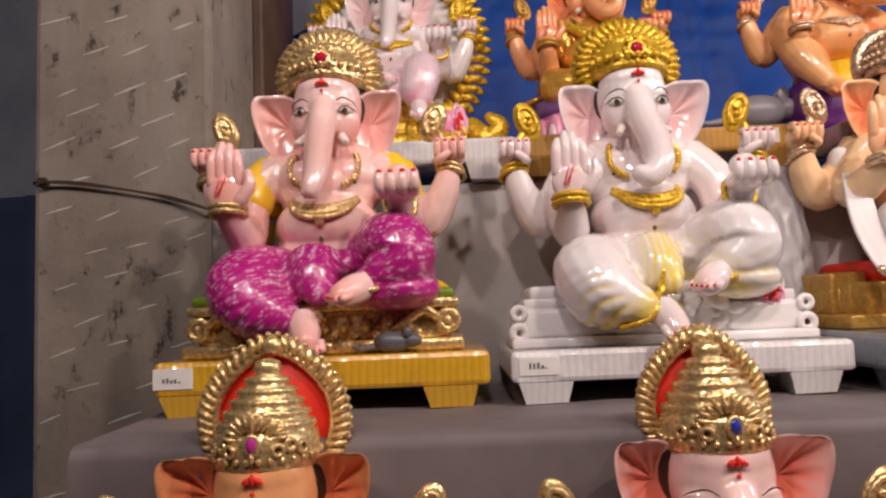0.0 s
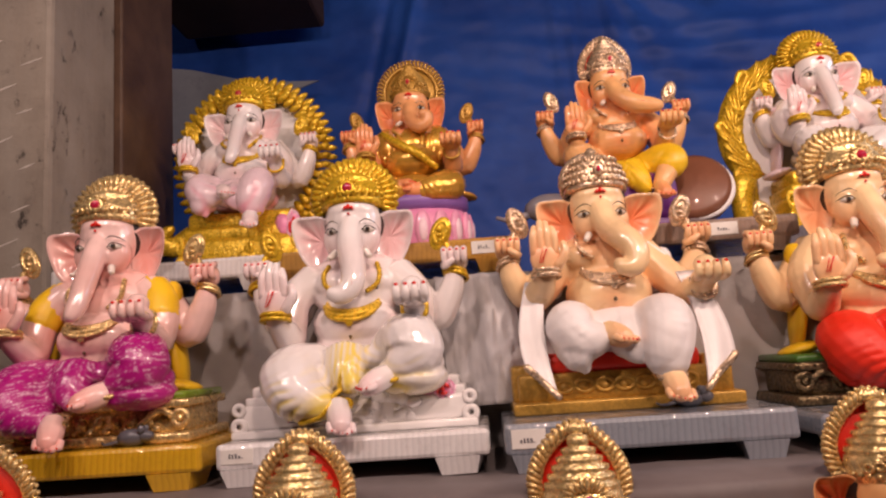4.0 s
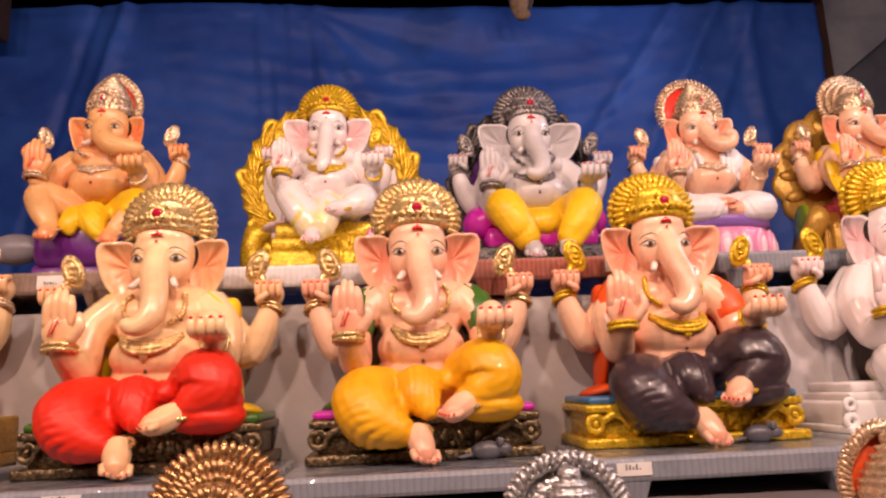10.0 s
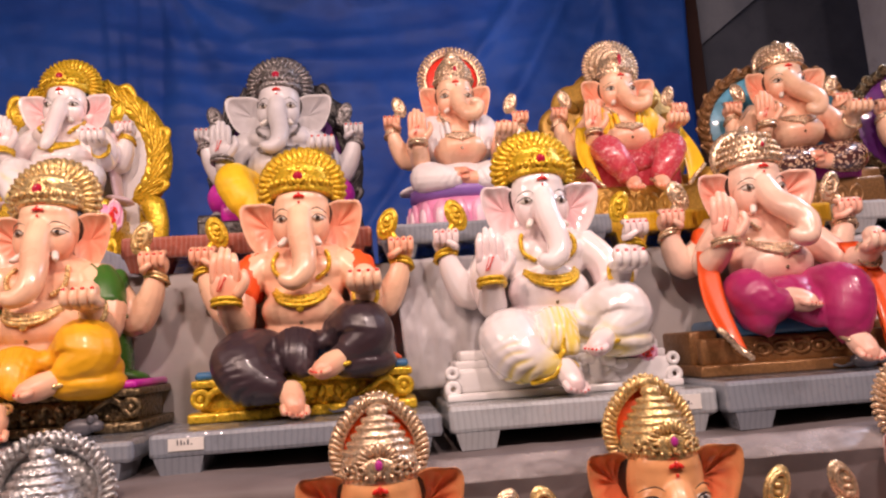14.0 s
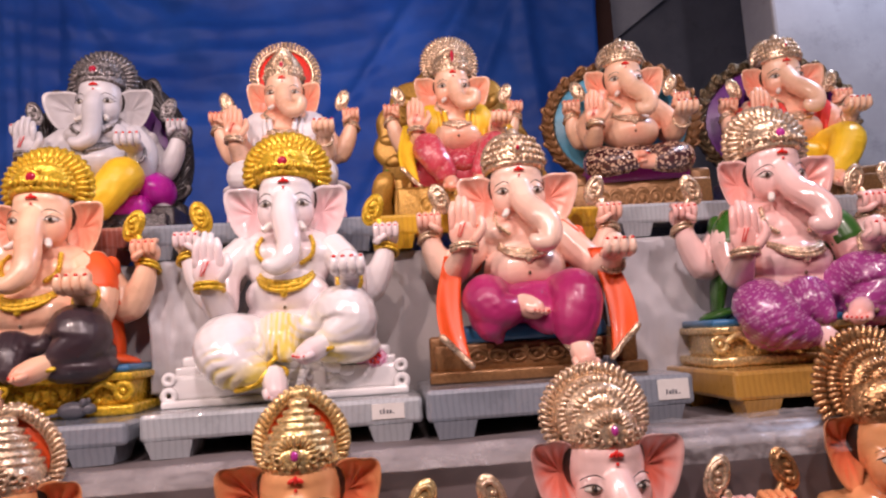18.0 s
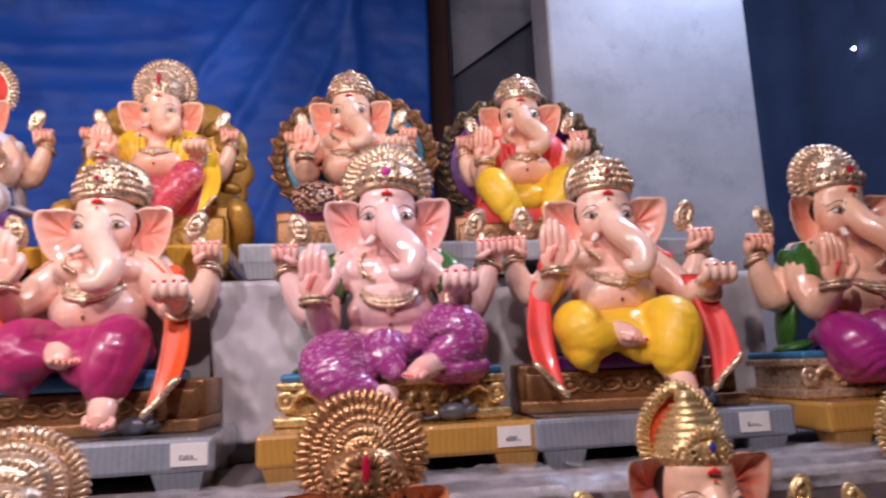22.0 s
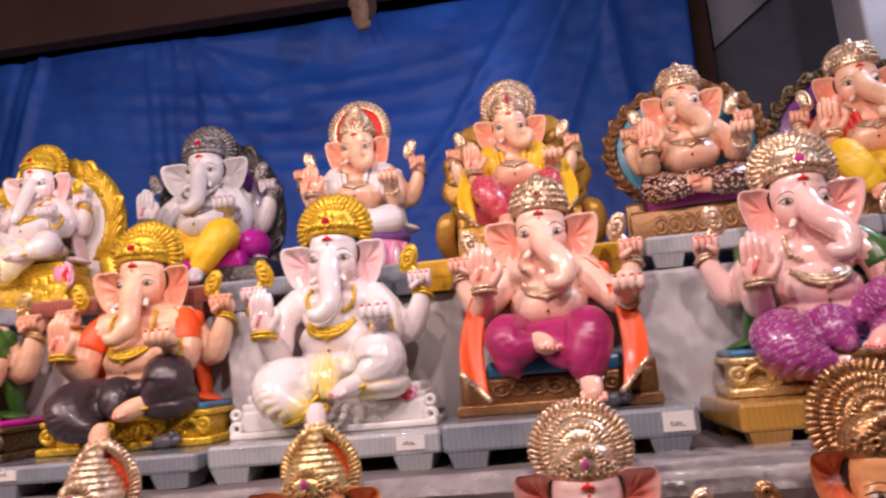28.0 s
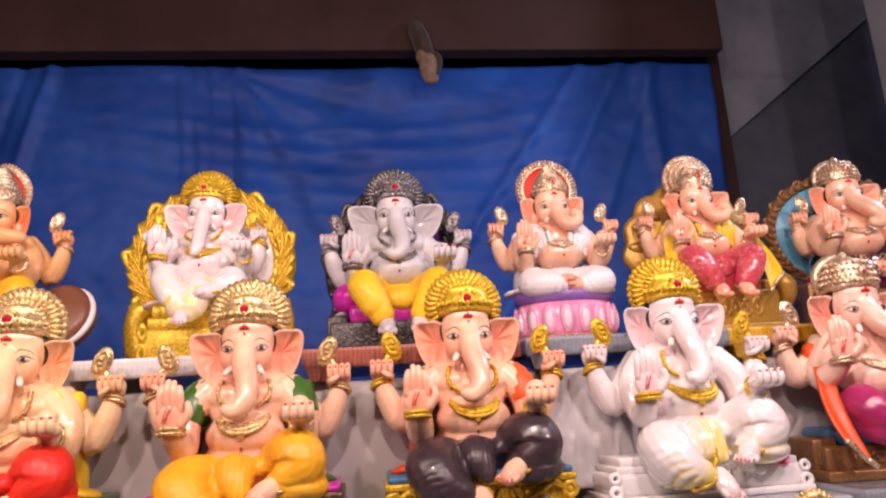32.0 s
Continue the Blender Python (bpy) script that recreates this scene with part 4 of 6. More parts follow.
def face_pieces():
    out = []
    add = lambda sh, m, d=(0, 0, 0): out.append((moved(sh, d), m, None))
    down = (0, -0.0045, -0.011)
    for sx in (-1, 1):
        add(ball((sx * 0.0350, -0.0055, 0.3745), (0.0126, 0.0078, 0.0052), (0, sx * 8, sx * 34), 14, 8), EYE_WHITE, down)
        add(ball((sx * 0.0342, -0.0108, 0.3747), (0.0054, 0.0044, 0.0051), (0, 0, sx * 32), 12, 8), IRIS, down)
        add(ball((sx * 0.0338, -0.0140, 0.3750), (0.0034, 0.0022, 0.0038), None, 8, 6), INK, down)
        add(tube([(sx * 0.0220, -0.0130, 0.3725), (sx * 0.0305, -0.0138, 0.3805), (sx * 0.0405, -0.0080, 0.3805), (sx * 0.0500, 0.0035, 0.3745)], (0.0005, 0.0012, 0.0012, 0.0005), 6, 4), INK, down)
        add(tube([(sx * 0.0230, -0.0130, 0.3722), (sx * 0.0325, -0.0122, 0.3682), (sx * 0.0440, -0.002, 0.3712)], (0.0003, 0.0006, 0.0004), 6, 3), IRIS, down)
        add(tube([(sx * 0.0200, -0.0168, 0.3880), (sx * 0.0315, -0.0140, 0.3940), (sx * 0.0440, -0.004, 0.3900), (sx * 0.0500, 0.005, 0.3840)], (0.0004, 0.0010, 0.0008, 0.0003), 6, 3), INK, down)
        add(tube([(sx * 0.028, -0.010, 0.334), (sx * 0.036, -0.024, 0.323), (sx * 0.037, -0.032, 0.323)], (0.0075, 0.0062, 0.0034), 8, 3), IVORY, (0, -0.001, -0.010))
    add(ball((0, -0.0185, 0.4085), (0.0034, 0.0034, 0.0058), None, 8, 6), NAIL)
    for sx in (-1, 1):
        add(ball((sx * 0.0058, -0.0177, 0.4070), (0.0056, 0.0032, 0.0032), (0, sx * 30, 0), 8, 6), NAIL)
    add(ball((0, -0.0190, 0.395), (0.0026, 0.0026, 0.0026), None, 8, 6), NAIL)
    add(ball((0, 0.050, 0.392), (0.0615, 0.048, 0.064), None, 20, 14), HAIR)
    return out


def trim_pieces(gold, arms, legs, trunk):
    """Bangles, anklets, necklaces, nails, and the emblems held up behind."""
    G, out = GOLD[gold], []
    add = lambda sh, m: out.append((sh, m, None))
    (be, bw), (re, rw), (le, lw) = ARMS[arms]
    for sx in (-1, 1):
        w = (sx * bw[0], bw[1], bw[2])
        for dz in (-0.004, 0.004):
            add(ring((w[0] - sx * dz * 0.3, w[1] + 0.003, w[2] + dz - 0.004), 0.0215, 0.0042, (-20, sx * 12, 0), 18, 6), G)
        ex, ez = w[0] - sx * 0.024, w[2] + 0.072
        add(ball((ex, w[1] - 0.004, ez + 0.004), (0.020, 0.007, 0.034), (0, sx * 22, 0), 14, 10), G)
        add(ring((ex, w[1] - 0.009, ez + 0.006), 0.015, 0.0045, (90, sx * 22, 0), 16, 6, (0.8, 1.4)), G)
        for k in range(3):
            add(ball((ex - sx * 0.002, w[1] - 0.012, ez - 0.010 + 0.010 * k), (0.006, 0.004, 0.004), None, 6, 5), G)
        add(tube([(w[0], w[1] - 0.008, w[2] + 0.020), (w[0] - sx * 0.014, w[1] - 0.008, w[2] + 0.055)], (0.005, 0.006), 8, 2), G)
        for i in range(4):
            add(ball((w[0] + (-0.0185 + i * 0.0123) * 1.02, w[1] - 0.0315, w[2] + 0.0395), (0.0032, 0.0020, 0.0026), None, 6, 5), NAIL)
    for dz in (-0.005, 0.003):
        add(ring((rw[0], rw[1] + 0.002, rw[2] + dz + 0.002), 0.0240, 0.0046, (-8, 0, 0), 18, 6), G)
        add(ring((lw[0], lw[1] + 0.012, lw[2] + dz - 0.004), 0.0215, 0.0042, (70, 0, 0), 18, 6), G)
    for i in range(4):
        add(ball((lw[0] + (-0.022 + i * 0.0148) * 1.04, lw[1] - 0.0515, lw[2] + 0.030), (0.0038, 0.0022, 0.0030), None, 6, 5), NAIL)
    for a, b in ((0, 1), (1, 2), (0.4, 2.4)):
        add(tube([(rw[0] - 0.012 + a * 0.006, rw[1] - 0.0182, rw[2] + 0.020), (rw[0] - 0.010 + b * 0.006, rw[1] - 0.0182, rw[2] + 0.046)], (0.0008, 0.0008), 5, 2), NAIL)
    for a, b in FEET[legs]:
        a, b = np.array(a), np.array(b)
        add(ring(a + (b - a) * 0.02, 0.0235, 0.0042, (25, 0, 0), 18, 6), G)
        side = np.cross(b - a, (0, 0, 1.0))
        side /= np.linalg.norm(side)
        fw = (b - a) / np.linalg.norm(b - a)
        for i in range(5):
            q = b + side * (-0.016 + 0.008 * i) + fw * (0.0145 - 0.0035 * abs(i - 1.2)) + np.array((0, 0, 0.0025))
            add(ball(q, (0.0030, 0.0030, 0.0026), None, 6, 5), NAIL)
    lift = -0.014 if legs == "royal" else 0.016
    for k, (ax, z0, rr) in enumerate(((0.050, 0.252, 0.0034), (0.053, 0.245, 0.0044), (0.048, 0.238, 0.0038))):
        flat = [(ax * math.sin(t), z0 + lift - 0.026 * math.cos(t)) for t in np.linspace(-1.3, 1.3, 9)]
        arc = [(x, front(x, z, legs) - 0.002, z) for x, z in flat]
        add(tube(arc, [rr] * 9, 8, 3), G)
        for p in spline(arc, 4)[1:-1]:
            add(ball((p[0], p[1] - 0.004, p[2] - 0.003), (0.0036, 0.0034, 0.0044), None, 6, 5), G)
    for sx in (-1, 1):
        run = [(sx * x, front(sx * x, z + lift, legs) - 0.002, z + lift) for x, z in ((0.046, 0.314), (0.052, 0.296), (0.048, 0.276), (0.030, 0.262))]
        add(tube(run, [0.0045] * 4, 8, 3), G)
        for p in spline(run, 4):
            add(ball((p[0], p[1] - 0.003, p[2]), 0.0046, None, 6, 5), G)
    add(ball((0, front(0, 0.206 + lift, legs) - 0.003, 0.206 + lift), (0.008, 0.004, 0.009), None, 8, 6), G)
    for sx in (-1, 1):
        add(ball((sx * 0.045, front(sx * 0.045, 0.268 + lift, legs) + 0.001, 0.268 + lift), 0.0036, None, 6, 5), MOUSE)
    add(ball((0, front(0, 0.180 + lift, legs) + 0.001, 0.180 + lift), (0.0036, 0.003, 0.0046), None, 8, 6), IRIS)
    tr = shorter(TRUNKS[trunk], trunk)
    add(tube([(p[0] + 0.004, p[1] - r * 0.99, p[2]) for p, r in tr[1:5]], (0.0003, 0.0007, 0.0007, 0.0003), 5, 4), NAIL)
    return out


def shawl_pieces(color, gold, style):
    """Cloth over both shoulders: tucked, or falling in two tails beside the knees."""
    m, out = DYE[color], []
    for sx in (-1, 1):
        out.append((ball((sx * 0.108, 0.048, 0.254), (0.025, 0.030, 0.046), (0, sx * 22, 0), 18, 12), m, None))
        for k in range(3):
            out.append((tube([(sx * (0.084 + 0.012 * k), 0.012, 0.304 - 0.012 * k), (sx * (0.116 + 0.008 * k), 0.004, 0.270 - 0.014 * k), (sx * (0.132 + 0.006 * k), 0.022, 0.226 - 0.012 * k)], (0.003, 0.005, 0.003), 6, 4), m, None))
        if style == "tails":
            n, w = 12, 9
            V, F = [], []
            for back in (0, 1):
                for i in range(n + 1):
                    q = i / n
                    for j in range(w):
                        u = j / (w - 1) - 0.5
                        V.append((sx * (0.140 + 0.018 * math.sin(q * 2.6) + u * (0.038 + 0.014 * q)), -0.030 - 0.100 * q + 0.0032 * math.sin(u * 8 + q * 2) * (0.4 + q) + back * 0.006, 0.240 - 0.185 * q + 0.055 * u * q * q))
            m1 = (n + 1) * w
            for b in (0, 1):
                for i in range(n):
                    for j in range(w - 1):
                        q = (b * m1 + i * w + j, b * m1 + i * w + j + 1, b * m1 + (i + 1) * w + j + 1, b * m1 + (i + 1) * w + j)
                        F.append(q if (b == 0) == (sx < 0) else tuple(reversed(q)))
            rim = [i * w for i in range(n + 1)] + [n * w + j for j in range(1, w)] + [i * w + w - 1 for i in range(n - 1, -1, -1)] + [j for j in range(w - 2, 0, -1)]
            for a, b in zip(rim, rim[1:] + rim[:1]):
                F.append((a, b, b + m1, a + m1))
            out.append(((np.array(V), F), m, None))
            hem = [np.array(V[n * w + j]) + (0, 0.002, 0.004) for j in range(w)]
            out.append((tube(hem, [0.0062] * w, 6, 2), GOLD[gold], None))
        else:
            out.append((ball((sx * 0.118, 0.070, 0.165), (0.014, 0.034, 0.085), (0, -sx * 10, 0), 14, 10), m, None))
            out.append((ball((sx * 0.142, 0.030, 0.096), (0.040, 0.040, 0.012), (0, sx * 12, sx * 20), 14, 8), m, None))
    return out


def throne_pieces(style, gold, cushion, w=0.40, d=0.27, mouse=True):
    """The carved seat below a statue, from z = 0 up to about 0.1."""
    G, out = GOLD[gold], []
    add = lambda sh, m, b=None: out.append((sh, m, b))
    yf, yb = (-0.088 if style == "box" else -0.068), 0.120
    if style == "scroll":
        add(slab((-w / 2, yf, 0), (w / 2, yb, 0.018), 0.005), G)
        add(slab((-w / 2 + 0.018, yf + 0.018, 0.016), (w / 2 - 0.018, yb - 0.01, 0.062), 0.006), G)
        add(slab((-w / 2 + 0.006, yf + 0.006, 0.060), (w / 2 - 0.006, yb, 0.074), 0.004), G)
        add(slab((-w / 2 + 0.012, yf + 0.010, 0.073), (w / 2 - 0.012, yb, 0.088), 0.006), DYE[cushion] if cushion else G)
        for sx in (-1, 1):
            x = sx * (w / 2 - 0.022)
            add(ring((x, yf + 0.012, 0.042), 0.013, 0.006, (90, 0, 0), 16, 8), G)
            add(ball((x, yf + 0.010, 0.042), (0.007, 0.006, 0.007), None, 8, 6), G)
            add(tube([(x - sx * 0.013, yf + 0.010, 0.046), (x - sx * 0.035, yf + 0.008, 0.058), (x - sx * 0.062, yf + 0.008, 0.040), (x - sx * 0.082, yf + 0.010, 0.030)], (0.006, 0.007, 0.006, 0.003), 8, 3), G)
        for i in range(9):
            x = -w * 0.30 + w * 0.6 * i / 8
            add(petal((x, yf + 0.014, 0.040), 0.026, 0.015, 0.007, 90 + 28 * (-1) ** i), G)
            add(ball((x + 0.014, yf + 0.014, 0.026), (0.008, 0.006, 0.006), None, 8, 6), G)
    elif style == "box":
        add(slab((-w / 2, yf, 0), (w / 2, yb, 0.022), 0.004), G)
        add(slab((-w / 2 + 0.012, yf + 0.02, 0.020), (w / 2 - 0.012, yb, 0.070), 0.005), G)
        for sx in (-1, 1):
            add(slab((sx * (w / 2 - 0.030) - 0.028, yf + 0.05, 0.020), (sx * (w / 2 - 0.030) + 0.028, yb, 0.086), 0.006), G)
            for i in range(4):
                add(slab((sx * (w / 2 - 0.030) - 0.020 + i * 0.011, yf + 0.044, 0.028), (sx * (w / 2 - 0.030) - 0.013 + i * 0.011, yf + 0.054, 0.062), 0.002, 1), G)
        for i in range(7):
            x = -w * 0.27 + w * 0.54 * i / 6
            add(ring((x, yf + 0.021, 0.046), 0.014, 0.0045, (90, 0, 0), 14, 6, (1.2, 0.8)), G)
            add(ball((x, yf + 0.022, 0.044), (0.009, 0.006, 0.007), None, 8, 6), G)
        if cushion:
            add(slab((-w / 2 + 0.062, yf + 0.024, 0.066), (w / 2 - 0.062, yb, 0.104), 0.014, 3), DYE[cushion])
    elif style == "marble":
        add(slab((-w / 2, yf, 0), (w / 2, yb, 0.014), 0.004), G)
        add(slab((-w / 2 + 0.012, yf + 0.012, 0.012), (w / 2 - 0.012, yb, 0.056), 0.008), G)
        add(slab((-w / 2 + 0.020, yf + 0.020, 0.054), (w / 2 - 0.020, yb, 0.070), 0.004), G)
        add(slab((-w / 2 + 0.030, yf + 0.026, 0.068), (w / 2 - 0.030, yb, 0.088), 0.006), G)
        for sx in (-1, 1):
            for zz, rr in ((0.022, 0.017), (0.050, 0.014)):
                add(ring((sx * (w / 2 - 0.012), yf + 0.012, zz), rr * 0.6, rr * 0.35, (90, 0, 0), 14, 8), G)
        rr = random.Random(7)
        for i in range(20):
            x = rr.uniform(0.0, 0.12)
            add(ball((x, yf + 0.012 + rr.uniform(0, 0.006), rr.uniform(0.014, 0.060)), (rr.uniform(0.008, 0.022), 0.007, rr.uniform(0.006, 0.013)), (0, rr.uniform(-40, 40), 0), 8, 6), G)
        c = np.array((0.158, yf + 0.020, 0.064))
        for i in range(15):
            a, q = radians(137.5 * i), 0.0046 * i ** 0.55
            add(ball(c + (q * math.cos(a), -0.012 + 0.0010 * i, q * math.sin(a)), (0.0032, 0.006, 0.0060 + 0.0004 * i), (0, -137.5 * i, 0), 8, 6), NAIL if i < 5 else DYE["lotus"], np.full(8 * 5 + 2, 0.05 * i))
        add(ball(c + (0, 0.002, 0), (0.021, 0.012, 0.020), None, 12, 8), DYE["lotus"])
        add(petal(c + (-0.030, 0.004, 0.004), 0.050, 0.026, 0.012, 172), DYE["lotus"])
    elif style == "cushion":
        add(slab((-0.135, yf + 0.006, 0.0), (0.135, yb, 0.040), 0.010, 3), DYE[cushion])
        add(slab((-0.128, yf - 0.010, 0.036), (0.128, yb, 0.094), 0.022, 4), DYE[cushion])
    elif style == "lotus":
        add(lathe([(0.172, 0), (0.176, 0.008), (0.172, 0.018), (0.160, 0.020)], (0, 0, 0), 36, (1, 0.80)), G)
        for i in range(44):
            a = 2 * math.pi * i / 44
            add(ball((0.174 * math.cos(a), 0.139 * math.sin(a), 0.010), 0.0058, None, 6, 5), G)
        add(lathe([(0.140, 0.018), (0.156, 0.030), (0.152, 0.060), (0.136, 0.070)], (0, 0, 0), 36, (1, 0.80)), DYE["lotus"])
        for i in range(18):
            a = 2 * math.pi * i / 18
            add(ball((0.153 * math.cos(a), 0.122 * math.sin(a), 0.044), (0.010, 0.024, 0.022), (0, 0, math.degrees(a)), 10, 8), DYE["lotus"], np.full(10 * 7 + 2, 0.15))
            add(ball((0.160 * math.cos(a), 0.128 * math.sin(a), 0.042), (0.007, 0.014, 0.014), (0, 0, math.degrees(a)), 8, 6), DYE["lotus"], np.full(8 * 5 + 2, 0.80))
        add(lathe([(0.130, 0.066), (0.152, 0.072), (0.152, 0.084), (0.130, 0.090)], (0, 0, 0), 36, (1, 0.82)), DYE[cushion or "violet"])
    if mouse:
        out += mouse_pieces((0.10, yf - 0.006, 0.0), 0.9, MOUSE)
    return out


def mouse_pieces(at, s, m):
    x, y, z = at
    return [(joined([ball((x, y, z + 0.016 * s), (0.030 * s, 0.016 * s, 0.017 * s), None, 12, 8), ball((x + 0.030 * s, y - 0.003, z + 0.018 * s), (0.016 * s, 0.011 * s, 0.011 * s), None, 10, 7),
                     ball((x + 0.024 * s, y + 0.006, z + 0.031 * s), (0.007 * s, 0.003, 0.008 * s), None, 8, 6), ball((x + 0.024 * s, y - 0.012, z + 0.031 * s), (0.007 * s, 0.003, 0.008 * s), None, 8, 6),
                     tube([(x - 0.026 * s, y, z + 0.010 * s), (x - 0.050 * s, y - 0.004, z + 0.006 * s), (x - 0.062 * s, y + 0.004, z + 0.010 * s)], (0.005 * s, 0.003 * s, 0.002 * s), 6, 3)]), m, None)]


def back_pieces(style, gold, inner):
    """What rises behind a statue: a carved chair back, a ring of petals or a beaded hoop."""
    G, out = GOLD[gold], []
    add = lambda sh, m, b=None: out.append((sh, m, b))
    def scrolls(at, n, a0, a1, size, curls=4):
        """Long grooved acanthus leaves lapping up both sides of a rim, with a curl here and there."""
        for i in range(n):
            deg = a0 + (a1 - a0) * i / (n - 1)
            a = radians(deg)
            x, z = at(a)
            side = 1 if math.cos(a) > 0 else -1
            u = np.array((math.cos(a), 0, math.sin(a)))
            t = np.array((-u[2], 0, u[0])) * side
            c = np.array((x, 0.106, z))
            along = deg + 90 * side
            wave = 8 * math.sin(i * 2.1)
            add(petal(c, 0.078 * size, 0.034 * size, 0.010, along - (24 + wave) * side), G)
            for k in (-1, 0, 1):
                add(petal(c + u * 0.008 * k * size + np.array((0, -0.008, 0)), (0.066 - 0.008 * abs(k)) * size, 0.0080 * size, 0.006, along - (24 + wave + 8 * k) * side), G)
            add(petal(c - u * 0.018 * size + np.array((0, 0.001, 0)), 0.060 * size, 0.020 * size, 0.010, along + 14 * side), G)
            if i % curls == 1:
                big = size * 0.9
                q = c + u * 0.014 * size - np.array((0, 0.006, 0))
                run = [q - t * 0.020 * big, q + u * 0.010 * big - t * 0.004 * big, q + u * 0.014 * big + t * 0.012 * big, q + u * 0.002 * big + t * 0.018 * big, q - u * 0.004 * big + t * 0.008 * big]
                add(tube(run, np.array((0.005, 0.008, 0.009, 0.007, 0.004)) * big, 8, 3), G)

    if style in ("arch", "scrollarch"):
        o = []
        for i in range(40):
            a = radians(-32 + 244 * i / 39)
            o.append((0.176 * math.cos(a), 0.235 + 0.165 * math.sin(a) * (1.15 if math.sin(a) > 0 else 1)))
        o = [(0.150, 0.03)] + o + [(-0.150, 0.03)]
        add(plate([(x * 1.04, z if z < 0.05 else 0.235 + (z - 0.235) * 1.05) for x, z in o], 0.112, 0.134, 0.008), G)
        if inner:
            add(plate([(x * 0.80, z if z < 0.05 else 0.215 + (z - 0.215) * 0.82) for x, z in o], 0.100, 0.113), DYE[inner])
        scrolls(lambda a: (0.160 * math.cos(a), 0.235 + 0.150 * math.sin(a) * (1.17 if math.sin(a) > 0 else 1)), 26, -34, 214, 1.0)
        for sx in (-1, 1):
            add(tube([(sx * 0.150, 0.100, 0.02), (sx * 0.158, 0.095, 0.08), (sx * 0.146, 0.100, 0.13)], (0.026, 0.022, 0.026), 10, 4), G)
    elif style == "flower":
        for k, (ra, rz, ln, cnt) in enumerate(((0.162, 0.198, 0.040, 58), (0.150, 0.184, 0.038, 54), (0.138, 0.170, 0.034, 48))):
            for i in range(cnt):
                a = 360 * i / cnt
                if 235 < a < 305:
                    continue
                c = (ra * math.cos(radians(a)), 0.112 - k * 0.012, 0.265 + rz * math.sin(radians(a)))
                add(petal(c, ln, 0.017, 0.010, a + (16 if k % 2 else -14)), G)
        add(plate([(0.140 * math.cos(a), 0.265 + 0.175 * math.sin(a)) for a in np.linspace(0, 2 * np.pi, 36, endpoint=False)], 0.112, 0.126), GOLD["white"])
        for sx in (-1, 1):
            add(tube([(sx * 0.13, 0.08, 0.10), (sx * 0.165, 0.06, 0.065), (sx * 0.185, 0.05, 0.09), (sx * 0.165, 0.05, 0.11)], (0.020, 0.024, 0.018, 0.010), 10, 4), G)
    elif style == "hoop":
        R, zc = 0.134, 0.262
        add(plate([(0.130 * math.cos(a), zc + 0.142 * math.sin(a)) for a in np.linspace(0, 2 * np.pi, 36, endpoint=False)], 0.114, 0.126), DYE[inner])
        add(ring((0, 0.112, zc), R - 0.002, 0.012, (90, 0, 0), 44, 8, (1, 1.08)), G)
        scrolls(lambda a: (R * math.cos(a), zc + R * 1.08 * math.sin(a)), 44, -80, 260, 0.46, 2)
    elif style == "scallop":
        o = []
        for i in range(60):
            a = radians(-40 + 260 * i / 59)
            k = 1 + 0.07 * abs(math.sin(i * math.pi / 6))
            o.append((0.165 * k * math.cos(a), 0.22 + 0.15 * k * math.sin(a) * (1.25 if math.sin(a) > 0 else 1)))
        add(plate([(0.16, 0.0)] + o + [(-0.16, 0.0)], 0.10, 0.126, 0.010), G)
        for i in range(11):
            a = -20 + 220 * i / 10
            add(petal((0.135 * math.cos(radians(a)), 0.100, 0.23 + 0.135 * math.sin(radians(a))), 0.055, 0.030, 0.012, a), G)
        for sx in (-1, 1):
            add(tube([(sx * 0.15, 0.06, 0.02), (sx * 0.165, -0.02, 0.06), (sx * 0.158, -0.06, 0.10), (sx * 0.15, -0.03, 0.12)], (0.022, 0.022, 0.022, 0.014), 10, 4), G)
            add(ball((sx * 0.150, 0.03, 0.09), (0.012, 0.05, 0.06), None, 10, 8), DYE["lime" if sx < 0 else "blue"])
    return out


